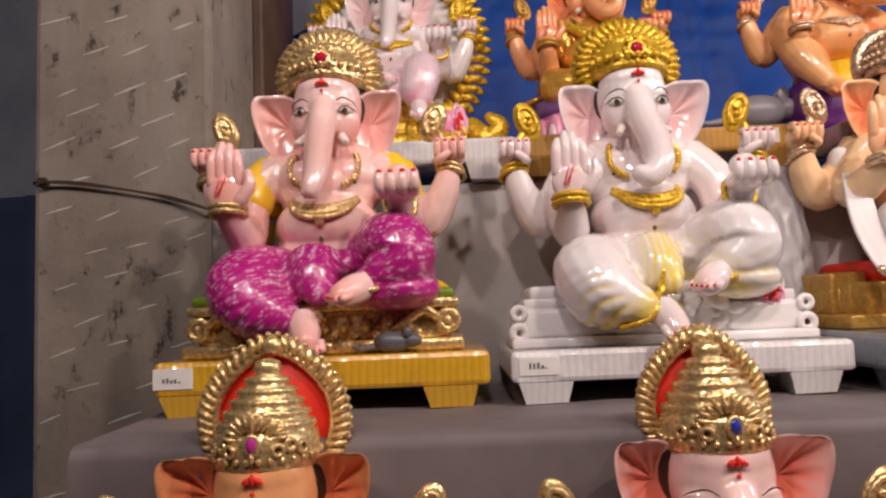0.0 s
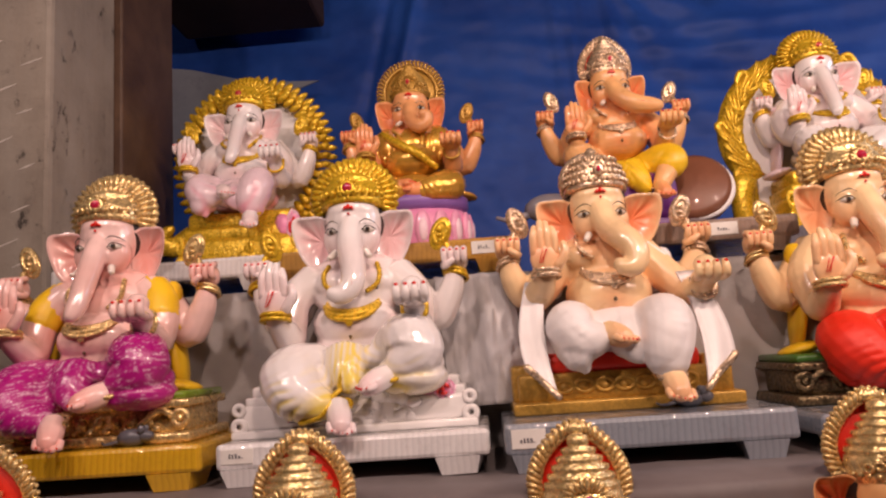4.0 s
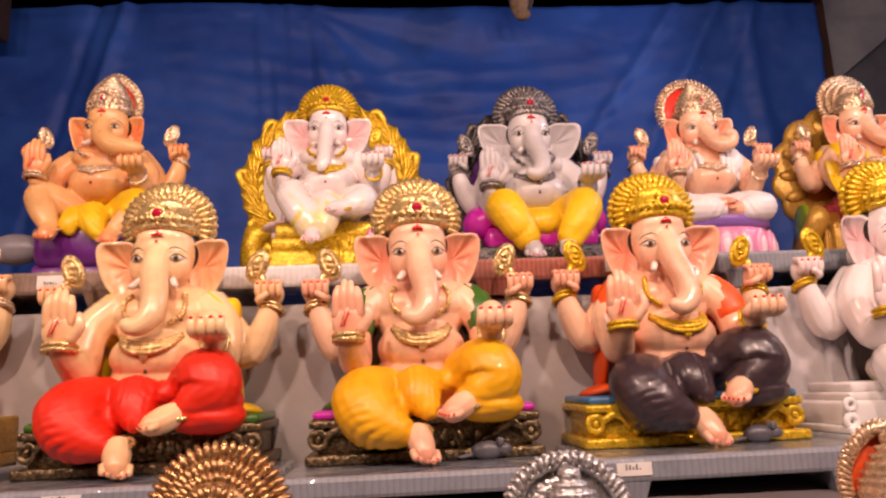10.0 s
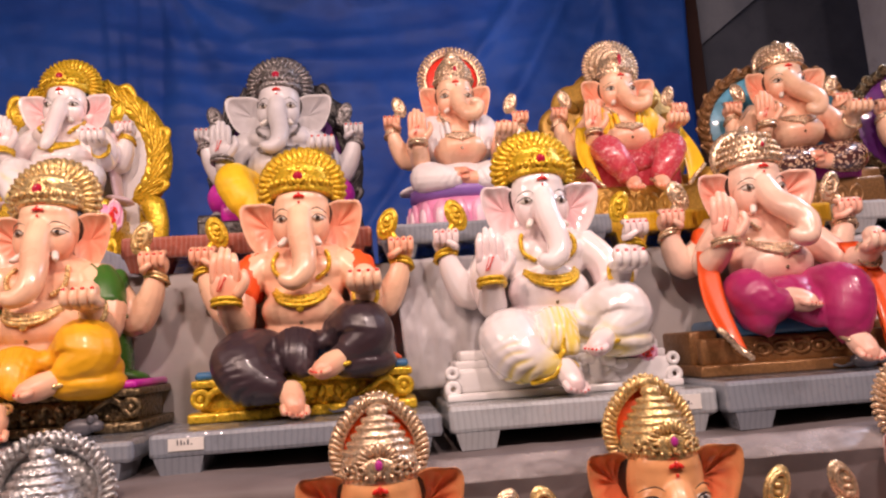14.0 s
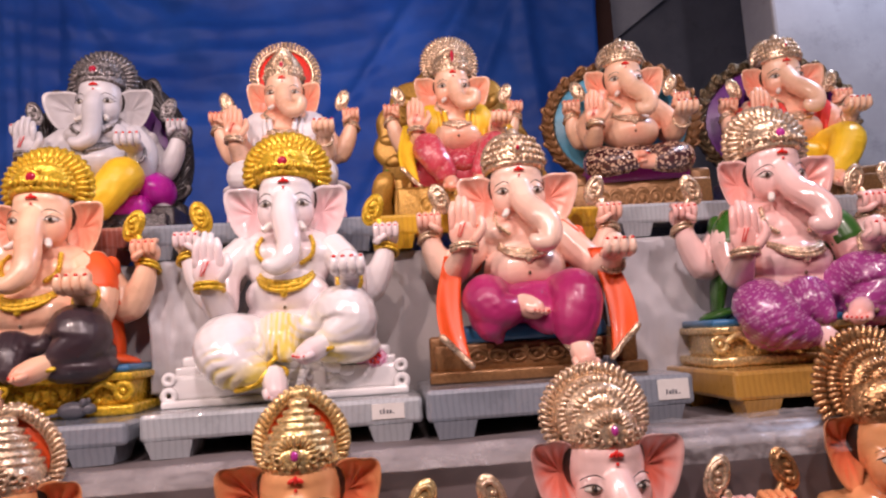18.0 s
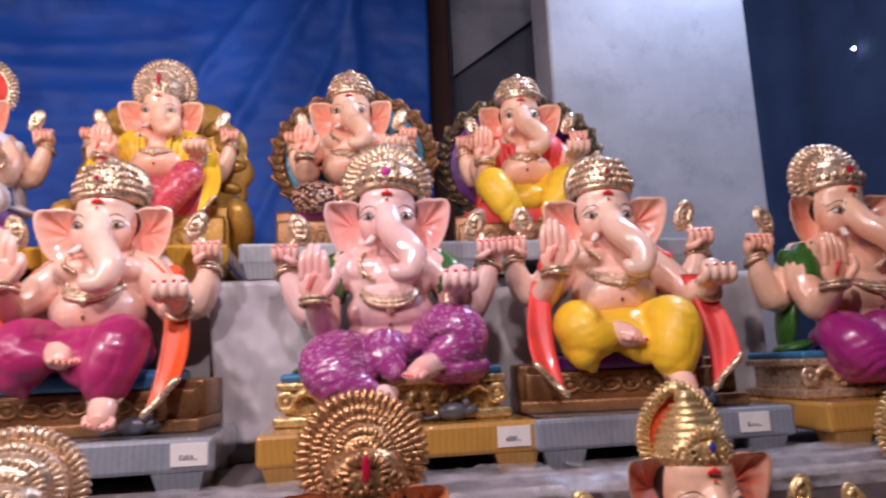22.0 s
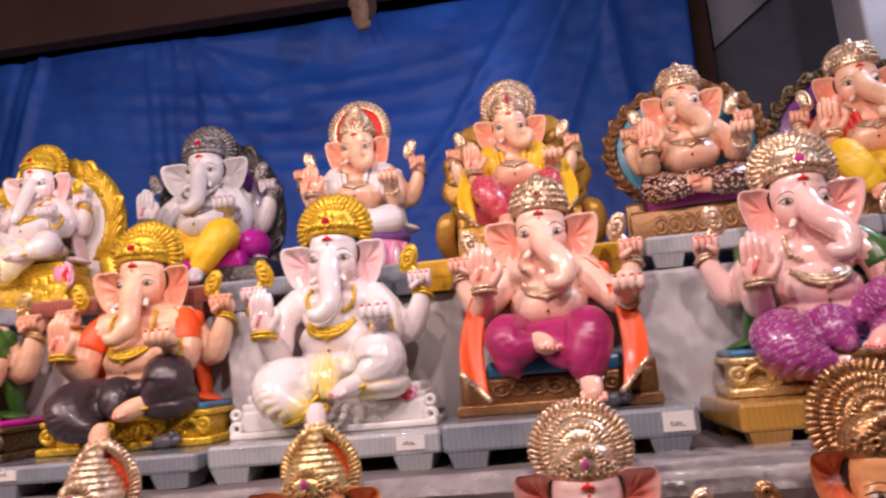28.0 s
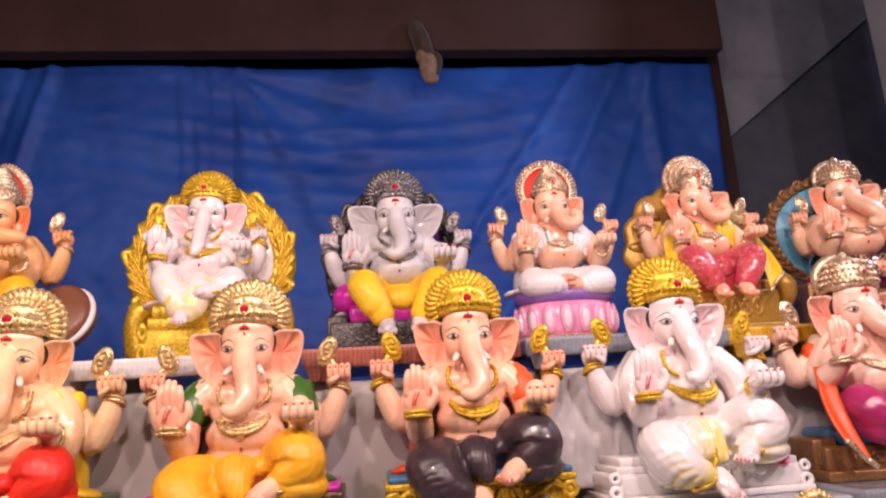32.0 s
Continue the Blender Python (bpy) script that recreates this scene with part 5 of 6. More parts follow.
def statue(at, spec, label):
    """One painted plaster statue as a single mesh."""
    g = {"s": 1.0, "skin": "peach", "dye": "yellow", "shawl": None, "crown": "fan", "gold": "gold", "inner": None, "gem": RUBY, "trunk": "left", "arms": "wide",
         "legs": "royal", "throne": "scroll", "seat": "dark", "cushion": "green", "back": None, "backgold": "gold", "backinner": None, "tails": False, "ears": 1.0, "turn": 0, "mouse": True, "w": 0.40, "extra": None, "lift": 0.0, "rosy": 0.56, "robe": None, "earlift": 0.0, "sleeves": False, "squash": 1.0, "backw": 1.42}
    g.update(spec)
    sk, bl = skin_piece(g["trunk"], g["arms"], g["legs"])
    lo, edge = lower_piece(g["legs"], "streak" if g["dye"] in ("magenta", "gloss_purple", "rosered") else ("smooth" if g["dye"] in ("white", "rosy", "pale", "matt_white") else "plain"))
    P = [(sk, SKIN[g["skin"]], bl), (lo, DYE[g["dye"]], edge)]
    if g["dye"] == "white" and g["legs"] == "royal":
        for run in (((-0.012, -0.062, 0.140), (-0.006, -0.088, 0.110), (-0.012, -0.108, 0.082), (-0.026, -0.122, 0.058), (-0.046, -0.132, 0.036), (-0.074, -0.128, 0.022)),):
            path = spline(run, 4)
            hug = [lo[0][np.argmin(np.linalg.norm(lo[0] - p, axis=1))] for p in path]
            P.append((tube([h * 0.7 + p * 0.3 for h, p in zip(hug, path)], [0.0050] * len(hug), 8, 1), GOLD["yellow"], None))
    ear, eb = ear_piece(g["ears"], g["rosy"])
    ear = moved(ear, (0, 0, g["earlift"]))
    P += [(ear, SKIN[g["skin"]], eb), (moved(ear, mirror=True), SKIN[g["skin"]], eb)]
    K = crown(g["crown"], g["gold"], g["inner"], g["gem"])
    if g["squash"] != 1.0:
        K = [((np.column_stack([v[:, 0] * (0.45 + 0.55 * g["squash"]), v[:, 1], 0.412 + (v[:, 2] - 0.412) * g["squash"]]), f), m, b) for (v, f), m, b in K]
    P += K + face_pieces() + trim_pieces(g["gold"], g["arms"], g["legs"], g["trunk"])
    if g["shawl"]:
        P += shawl_pieces(g["shawl"], g["gold"], "tails" if g["tails"] else "tucked")
    if g["robe"]:
        m = DYE[g["robe"]]
        if g["robe"] == "bronze":
            P.append((ball((0, 0.030, 0.252), (0.090, 0.068, 0.066), None, 24, 16), m, None))
            P.append((ball((0, 0.010, 0.205), (0.086, 0.074, 0.056), None, 24, 16), m, None))
            P.append((tube([(-0.082, -0.012, 0.292), (-0.040, -0.052, 0.250), (0.020, -0.070, 0.210), (0.070, -0.050, 0.170)], (0.010, 0.013, 0.013, 0.010), 8, 4), GOLD["yellow"], None))
        for sx in (-1, 1):
            P.append((ball((sx * 0.064, 0.032, 0.246), (0.056, 0.066, 0.074), (0, sx * 14, 0), 20, 14), m, None))
            for k in range(5):
                P.append((tube([(sx * (0.040 + 0.014 * k), 0.000, 0.308 - 0.004 * k), (sx * (0.034 + 0.017 * k), -0.036 + 0.007 * k, 0.262), (sx * (0.026 + 0.018 * k), -0.040 + 0.006 * k, 0.200)], (0.004, 0.008, 0.005), 6, 4), m, None))
    if g["sleeves"]:
        for sx in (-1, 1):
            P.append((tube([(sx * 0.090, 0.034, 0.288), (sx * 0.108, 0.018, 0.258), (sx * 0.118, 0.002, 0.222)], (0.026, 0.0325, 0.032), 14, 5), DYE[g["shawl"]], None))
    T = throne_pieces(g["throne"], g["seat"], g["cushion"], g["w"], mouse=g["mouse"])
    if g["lift"]:
        k = (0.088 + g["lift"]) / 0.088
        T = [((np.column_stack([v[:, 0], v[:, 1], 0.088 - (0.088 - v[:, 2]) * k]), f), m, b) for (v, f), m, b in T]
    P += T
    if g["back"]:
        P += [((np.column_stack([v[:, 0] * g["backw"], v[:, 1], 0.235 + (v[:, 2] - 0.235) * 1.28]), f), m, b) for (v, f), m, b in back_pieces(g["back"], g["backgold"], g["backinner"])]
    if g["extra"] == "drum":
        P += [(lathe([(0.085, 0), (0.100, 0.010), (0.100, 0.060), (0.085, 0.070)], (0.20, 0.06, 0.05), 28, (1, 1), (68, 0, -12)), DYE["brown"], None),
              (ring((0.20, 0.02, 0.065), 0.094, 0.009, (68, 0, -12), 28, 8), DYE["matt_white"], None)] + mouse_pieces((-0.20, 0.0, 0.0), 2.4, PALE_MOUSE)
    if g["extra"] == "bolsters":
        P += [(ball((sx * 0.135, 0.03, 0.135), (0.050, 0.075, 0.050), None, 18, 12), DYE["hotpink"], None) for sx in (-1, 1)]
    ob = new("statue", to_mesh("statue", P))
    ob.matrix_world = Matrix.Translation(at) @ Matrix.Rotation(radians(g["turn"]), 4, "Z") @ Matrix.Scale(g["s"], 4) @ Matrix.Translation((0, 0, g["lift"]))
    return tagged(ob, label, "statue")


# ---- large structure ----
def part(name, shape_or_bm, material, parent, label="", smooth=False):
    if isinstance(shape_or_bm, tuple):
        me = bpy.data.meshes.new(name)
        me.from_pydata(shape_or_bm[0].tolist(), [], shape_or_bm[1])
    else:
        me = bpy.data.meshes.new(name)
        shape_or_bm.to_mesh(me)
        shape_or_bm.free()
    me.materials.append(material)
    me.polygons.foreach_set("use_smooth", [smooth] * len(me.polygons))
    ob = new(name, me)
    if parent:
        ob.parent = parent
    return tagged(ob, label) if label else ob


def solo(name, shape, material, label, category, kind="", smooth=False, group=""):
    return tagged(part(name, shape, material, None, "", smooth), label, category, group, kind)


def sheet(origin, u, v, nu, nv, push, thick=0.004):
    """A cloth from origin along u and v; push(a, b) bends each point along u x v."""
    o, u, v = np.array(origin, float), np.array(u, float), np.array(v, float)
    n = np.cross(u, v)
    n /= np.linalg.norm(n)
    V = []
    for k in (0, 1):
        for i in range(nu + 1):
            for j in range(nv + 1):
                a, b = i / nu, j / nv
                V.append(o + u * a + v * b + n * (push(a, b) - k * thick))
    w, m = nv + 1, (nu + 1) * (nv + 1)
    F = []
    for k in (0, 1):
        for i in range(nu):
            for j in range(nv):
                q = (k * m + i * w + j, k * m + (i + 1) * w + j, k * m + (i + 1) * w + j + 1, k * m + i * w + j + 1)
                F.append(q if k == 0 else tuple(reversed(q)))
    rim = [j for j in range(w)] + [i * w + nv for i in range(1, nu + 1)] + [nu * w + j for j in range(nv - 1, -1, -1)] + [i * w for i in range(nu - 1, 0, -1)]
    for a, b in zip(rim, rim[1:] + rim[:1]):
        F.append((a, b, b + m, a + m))
    return np.array(V), F


def fbm(x, y, z=0.0):
    return noise.fractal(Vector((x, y, z)), 1.0, 2.0, 4)


TARP = cloth("blue_tarpaulin", (0.010, 0.055, 0.30), (0.020, 0.100, 0.46), 2.2, 0.52, 0.0, 300, 0.0, 0.28)
NAVY = cloth("navy_sheet", (0.025, 0.045, 0.10), (0.045, 0.07, 0.14), 2.0, 0.7, 0.1, 300, 0.5)
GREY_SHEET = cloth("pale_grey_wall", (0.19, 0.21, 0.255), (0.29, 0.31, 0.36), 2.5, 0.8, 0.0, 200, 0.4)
# darker copy of the grey wall; the corner's shade is in the colour
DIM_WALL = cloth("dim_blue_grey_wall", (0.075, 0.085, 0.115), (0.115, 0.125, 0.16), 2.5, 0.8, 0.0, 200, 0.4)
PIER = cloth("pale_plaster", (0.27, 0.275, 0.29), (0.38, 0.385, 0.40), 3.0, 0.85, 0.0, 120, 0.35)
# near-black brown: the shade of ceiling, walls and boarding is in the colour
DARK_BROWN = cloth("dark_ceiling", (0.036, 0.014, 0.011), (0.056, 0.024, 0.019), 2.0, 0.9, 0.0, 60)
EARTH = cloth("packed_earth", (0.16, 0.09, 0.06), (0.22, 0.13, 0.09), 3.0, 0.95, 0.0, 90, 0.4)
STEP = cloth("mauve_grey_cloth", (0.105, 0.085, 0.088), (0.165, 0.138, 0.140), 5.0, 0.62, 0.1, 500, 0.4)
STEP_PALE = cloth("pale_grey_cloth", (0.36, 0.34, 0.335), (0.50, 0.475, 0.47), 4.0, 0.70, 0.1, 500, 0.3)
DRAPE = cloth("pale_plastic_drape", (0.46, 0.45, 0.47), (0.56, 0.55, 0.58), 6.0, 0.35, 0.0, 300, 0.2)
CONCRETE = concrete("concrete")
SCRATCH = plain("scratched_concrete", (0.58, 0.54, 0.50), 0.9)
WIRE = plain("rusty_wire", (0.07, 0.045, 0.03), 0.7, 0.3)
SACKING = cloth("dusty_sacking", (0.035, 0.018, 0.011), (0.06, 0.034, 0.02), 14.0, 0.9, 0.2, 300, 0.4)
TIMBER = cloth("weathered_timber", (0.15, 0.09, 0.055), (0.30, 0.20, 0.13), 22.0, 0.9, 0.1, 200, 0.5)

solo("ground", slab((-6, -5, -0.2), (9, 6.5, 0.0), 0), EARTH, "packed brown earth floor of the stall", "ground", "structure")
solo("ceiling", slab((-6, -5, 4.35), (9, 6.5, 4.5), 0), DARK_BROWN, "dark brown ceiling in deep shade", "ceiling", "structure")
solo("wall_north", slab((-6, 3.75, 0), (9, 3.95, 4.35), 0), DARK_BROWN, "dark unlit back wall", "wall", "structure")
solo("wall_south", slab((-6, -4.4, 0), (9, -4.2, 4.35), 0), DARK_BROWN, "dark wall behind the walkway", "wall", "structure")
solo("wall_west", slab((-3.2, -4.2, 0), (-3.0, 3.75, 4.35), 0), DARK_BROWN, "dark side wall", "wall", "structure")
solo("wall_east", slab((7.2, -4.2, 0), (7.4, 3.75, 4.35), 0), DARK_BROWN, "dark side wall", "wall", "structure")


def tarp_push(a, b):
    x, z = a * 5.55 - 1.45, 0.2 + b * 3.24
    f = 0.05 * fbm(x * 0.55, z * 0.5, 3.1) + 0.020 * fbm(x * 1.7 + z * 0.6, z * 0.8, 9.0)
    # creases that swing down from the fixing point, and long pulled folds
    rx, rz = x - 1.25, z - 3.42
    ang = math.atan2(-rz, rx + 0.001)
    rad = math.hypot(rx, rz)
    f += 0.016 * math.sin(ang * 15 + 1.5 * fbm(x, z, 1.0)) * math.exp(-((rad - 0.9) / 0.8) ** 2) * (rx > 0)
    for q in range(5):
        zc = 3.05 - 0.13 * q + 0.10 * ((x - 1.9 - 0.1 * q) / 1.2) ** 2
        f += (0.016 - 0.002 * q) * math.exp(-((z - zc) / 0.035) ** 2) * math.exp(-((x - 2.0) / 1.1) ** 2)
    for cx, sl, wd, am in ((0.05, 0.26, 0.035, 0.035), (-0.10, 0.26, 0.025, -0.02), (2.95, 0.55, 0.05, 0.03), (2.55, 0.7, 0.04, 0.025), (3.30, 0.42, 0.04, 0.02), (1.05, -0.05, 0.025, 0.012), (1.13, -0.05, 0.025, 0.012), (1.21, -0.05, 0.025, 0.012), (3.75, -0.08, 0.05, 0.03)):
        d = (x - cx - sl * (z - 2.4)) / wd
        f += am * math.exp(-d * d)
    f += 0.003 * fbm(x * 9, z * 9, 7.0)
    # sharp little creases from folding
    f += 0.012 * abs(fbm(x * 1.6 + 0.5 * z, z * 4.5, 21.0)) + 0.006 * abs(fbm(x * 5.0, z * 7.0 + x, 31.0))
    return f


solo("tarpaulin", sheet((-1.45, 3.30, 0.2), (5.55, 0, 0), (0, 0, 3.24), 260, 170, tarp_push), TARP, "creased blue tarpaulin hung as a backdrop", "tarpaulin", "structure", True)


def navy_push(a, b):
    return 0.05 * fbm(a * 6, b * 3, 2.0) + 0.010 * math.sin(a * 31 + 4 * fbm(a * 8, b * 2, 1.0))


solo("side_sheet", sheet((6.6, 3.6, 0.0), (0, -4.6, 0), (0, 0, 4.3), 80, 40, navy_push), NAVY, "dark blue sheet hung along the side wall", "sheet", "structure", True)
solo("left_sheet", sheet((-2.6, 2.05, 0.0), (1.5, 0.05, 0), (0, 0, 1.75), 40, 30, navy_push), NAVY, "dark blue sheet hung beside the pillar", "sheet", "structure", True)
solo("left_panel", sheet((-2.9, 2.35, 0.0), (1.55, 0.05, 0), (0, 0, 4.2), 40, 30, lambda a, b: 0.02 * fbm(a * 4, b * 3, 8.0)), GREY_SHEET, "faded grey-blue panel behind the pillar", "panel", "structure", True)
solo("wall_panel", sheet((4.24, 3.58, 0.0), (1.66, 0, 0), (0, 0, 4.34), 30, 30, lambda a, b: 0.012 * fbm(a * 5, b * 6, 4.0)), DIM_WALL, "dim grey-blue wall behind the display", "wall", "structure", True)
solo("corner_post", slab((4.03, 3.40, 0.0), (4.235, 3.57, 4.34), 0.01), DARK_BROWN, "dark timber post at the edge of the tarpaulin", "post", "structure")
pier = tagged(part("wall_pier", slab((-0.39, -0.11, 0.0), (0.39, 0.14, 4.34), 0.012), PIER, None), "pale grey plastered pier under the flood lamp", "wall", "", "structure")
pier.matrix_world = pose(4.755, 2.18, 0, 0, 0, -5)
# added pale plate: lamplight above a slanted shadow edge, put into its colour
solo("lit_patch", plate([(4.28, 3.04), (5.45, 3.92), (5.45, 4.30), (4.28, 4.30)], 3.53, 3.545, 0.002), GREY_SHEET, "pale panel added for the lamplit upper part of the wall", "sheet", "structure")
solo("navy_backdrop", sheet((5.88, 3.55, 0.0), (0.8, 0, 0), (0, 0, 4.3), 20, 30, lambda a, b: 0.02 * fbm(a * 3, b * 4, 6.0)), NAVY, "dark blue sheet covering the back corner", "sheet", "structure", True)

# concrete pillar with tool marks and a twisted wire
pillar = tagged(part("pillar", slab((-0.79, 1.28, 0), (-0.45, 1.85, 4.35), 0.012), CONCRETE, None), "rough grey concrete pillar with slanting tool marks", "pillar", "", "structure")
rng = random.Random(4)
for r in range(20):
    for c in range(3):
        x = -0.76 + 0.11 * c + 0.05 * (r % 2) + rng.uniform(-0.02, 0.02)
        z = 1.05 + r * 0.062 + rng.uniform(-0.015, 0.015)
        ln, sl = rng.uniform(0.035, 0.065), rng.uniform(0.2, 0.4)
        if x + ln < -0.46:
            part("tool_mark", tube([(x, 1.280, z), (x + ln / 2, 1.2808, z + ln * sl / 2), (x + ln, 1.280, z + ln * sl)], (0.0008, rng.uniform(0.002, 0.003), 0.0008), 5, 2), SCRATCH, pillar)
POST = cloth("brown_timber", (0.055, 0.026, 0.014), (0.12, 0.065, 0.036), 5.0, 0.6, 0.0, 60, 0.5)
solo("timber_post", slab((-0.452, 1.56, 0), (-0.425, 1.88, 4.35), 0.006), POST, "dark brown timber plank fixed along the pillar", "post", "structure")
wire = tagged(new("binding_wire"), "thin rusty wire twisted round the pillar", "wire")
for k in range(2):
    part("strand", tube([(-0.80, 1.30, 1.622 + 0.004 * k), (-0.775, 1.270, 1.620), (-0.70, 1.268, 1.612 + 0.004 * k), (-0.60, 1.268, 1.596), (-0.52, 1.268, 1.575 + 0.004 * k), (-0.443, 1.268, 1.55), (-0.44, 1.40, 1.545)], [0.0022] * 7, 6, 3), WIRE, wire, "", True)
for k in range(3):
    part("loop", ring((-0.768 + 0.006 * k, 1.266, 1.620), 0.007, 0.002, (20 * k, 60, 30 * k), 12, 5), WIRE, wire, "", True)


def step_shape(x0, x1, y0, y1, z0, z1, seed):
    """A cloth-covered step: softly uneven front and top with a rounded nose."""
    nx = int((x1 - x0) / 0.035)
    prof = [(y1, z1)] + [(y0 + 0.018 + (y1 - y0 - 0.018) * q, z1) for q in (0.75, 0.5, 0.25, 0.08)] + [(y0 + 0.010, z1 - 0.002), (y0 + 0.003, z1 - 0.008), (y0, z1 - 0.020)]
    prof += [(y0, z1 - 0.020 - (z1 - z0 - 0.020) * q) for q in (0.12, 0.25, 0.4, 0.55, 0.7, 0.85, 1.0)] + [(y1, z0)]
    V, m = [], len(prof)
    for i in range(nx + 1):
        x = x0 + (x1 - x0) * i / nx
        for k, (y, z) in enumerate(prof):
            f = 0.0
            if 1 <= k < m - 2:
                f = 0.007 * fbm(x * 3.3, z * 3 + y * 3, seed) + 0.0035 * fbm(x * 13, z * 9 + y * 7, seed + 4)
            top = k < 6
            V.append((x, y - (0 if top else f), z + (f * 0.6 if top and k else 0)))
    F = [(i * m + k, (i + 1) * m + k, (i + 1) * m + (k + 1) % m, i * m + (k + 1) % m) for i in range(nx) for k in range(m)]
    F += [tuple(range(m - 1, -1, -1)), tuple(nx * m + k for k in range(m))]
    return np.array(V), F


Z1, Z2, Z3 = 0.745, 1.220, 1.575
solo("display_step", step_shape(-0.43, 5.06, 0.40, 1.90, 0.0, Z1, 1.0), STEP, "low display step covered with grey cloth", "display step", "structure", True)
solo("display_step", step_shape(-0.43, 5.04, 0.765, 1.895, Z1 - 0.02, Z2, 5.0), STEP, "middle display step covered with grey cloth", "display step", "structure", True)
solo("display_step", step_shape(-0.43, 4.50, 1.225, 1.89, Z2 - 0.02, Z3, 9.0), STEP_PALE, "upper display step covered with pale grey cloth", "display step", "structure", True)

# ---- painted boards under the statues ----
BOARD = {
    "yellow": (board_paint("yellow_enamel", (0.66, 0.38, 0.015), (0.50, 0.25, 0.01)), "yellow"),
    "white": (board_paint("white_enamel", (0.74, 0.73, 0.74), (0.58, 0.58, 0.60)), "white"),
    "grey": (board_paint("grey_enamel", (0.25, 0.28, 0.33), (0.16, 0.18, 0.22)), "blue-grey"),
    "pale": (board_paint("pale_grey_enamel", (0.42, 0.45, 0.48), (0.29, 0.31, 0.34)), "pale grey"),
    "ochre": (board_paint("ochre_enamel", (0.50, 0.27, 0.05), (0.36, 0.17, 0.03)), "ochre"),
    "red": (board_paint("red_marbled_enamel", (0.34, 0.09, 0.06), (0.46, 0.24, 0.20)), "red marbled"),
    "brown": (board_paint("brown_enamel", (0.30, 0.22, 0.18), (0.22, 0.15, 0.12)), "brown"),
}
PAPER = plain("white_price_paper", (0.75, 0.73, 0.70), 0.6)


def board(x, y0, z, w, d, color, tag=None, thick=0.044, foot=0.028, turn=0):
    """A low painted board on four block feet; y0 is its front edge; tag: where along the front its price label sits."""
    mat, word = BOARD[color]
    lab = f"glossy {word} wooden board on block feet" + (" with paper price tag" if tag is not None else "")
    b = tagged(new("display_board"), lab, "board", "boards under the statues")
    b.matrix_world = Matrix.Translation((x, y0 + d / 2, z)) @ Matrix.Rotation(radians(turn), 4, "Z")
    part("top_board", slab((-w / 2, -d / 2, foot), (w / 2, d / 2, foot + thick), 0.007, 2), mat, b)
    for sx in (-1, 1):
        for sy in (-1, 1):
            cx, cy = sx * (w / 2 - 0.050), sy * (d / 2 - 0.036)
            part("foot", lathe([(0.036, 0), (0.038, 0.006), (0.046, foot + 0.001)], (cx, cy, 0), 4, (1.25, 1.0), (0, 0, 45)), mat, b)
    if tag is not None:
        t = part("price_tag", slab((tag - 0.027, -d / 2 - 0.0018, foot + 0.010), (tag + 0.027, -d / 2 + 0.0004, foot + thick - 0.008), 0.0004, 1), PAPER, b, "white paper price tag")
        mark = random.Random(int(x * 1000))
        strokes = []
        for k in range(5):
            u, hgt = tag - 0.0135 + 0.0052 * k, mark.uniform(0.004, 0.0085) if k < 4 else 0.0016
            strokes.append(slab((u, -d / 2 - 0.0023, foot + 0.019), (u + mark.uniform(0.0022, 0.0040), -d / 2 - 0.0017, foot + 0.019 + hgt), 0))
        part("writing", joined(strokes), PENCIL, t, "faint grey pencil marks")
    return foot + thick


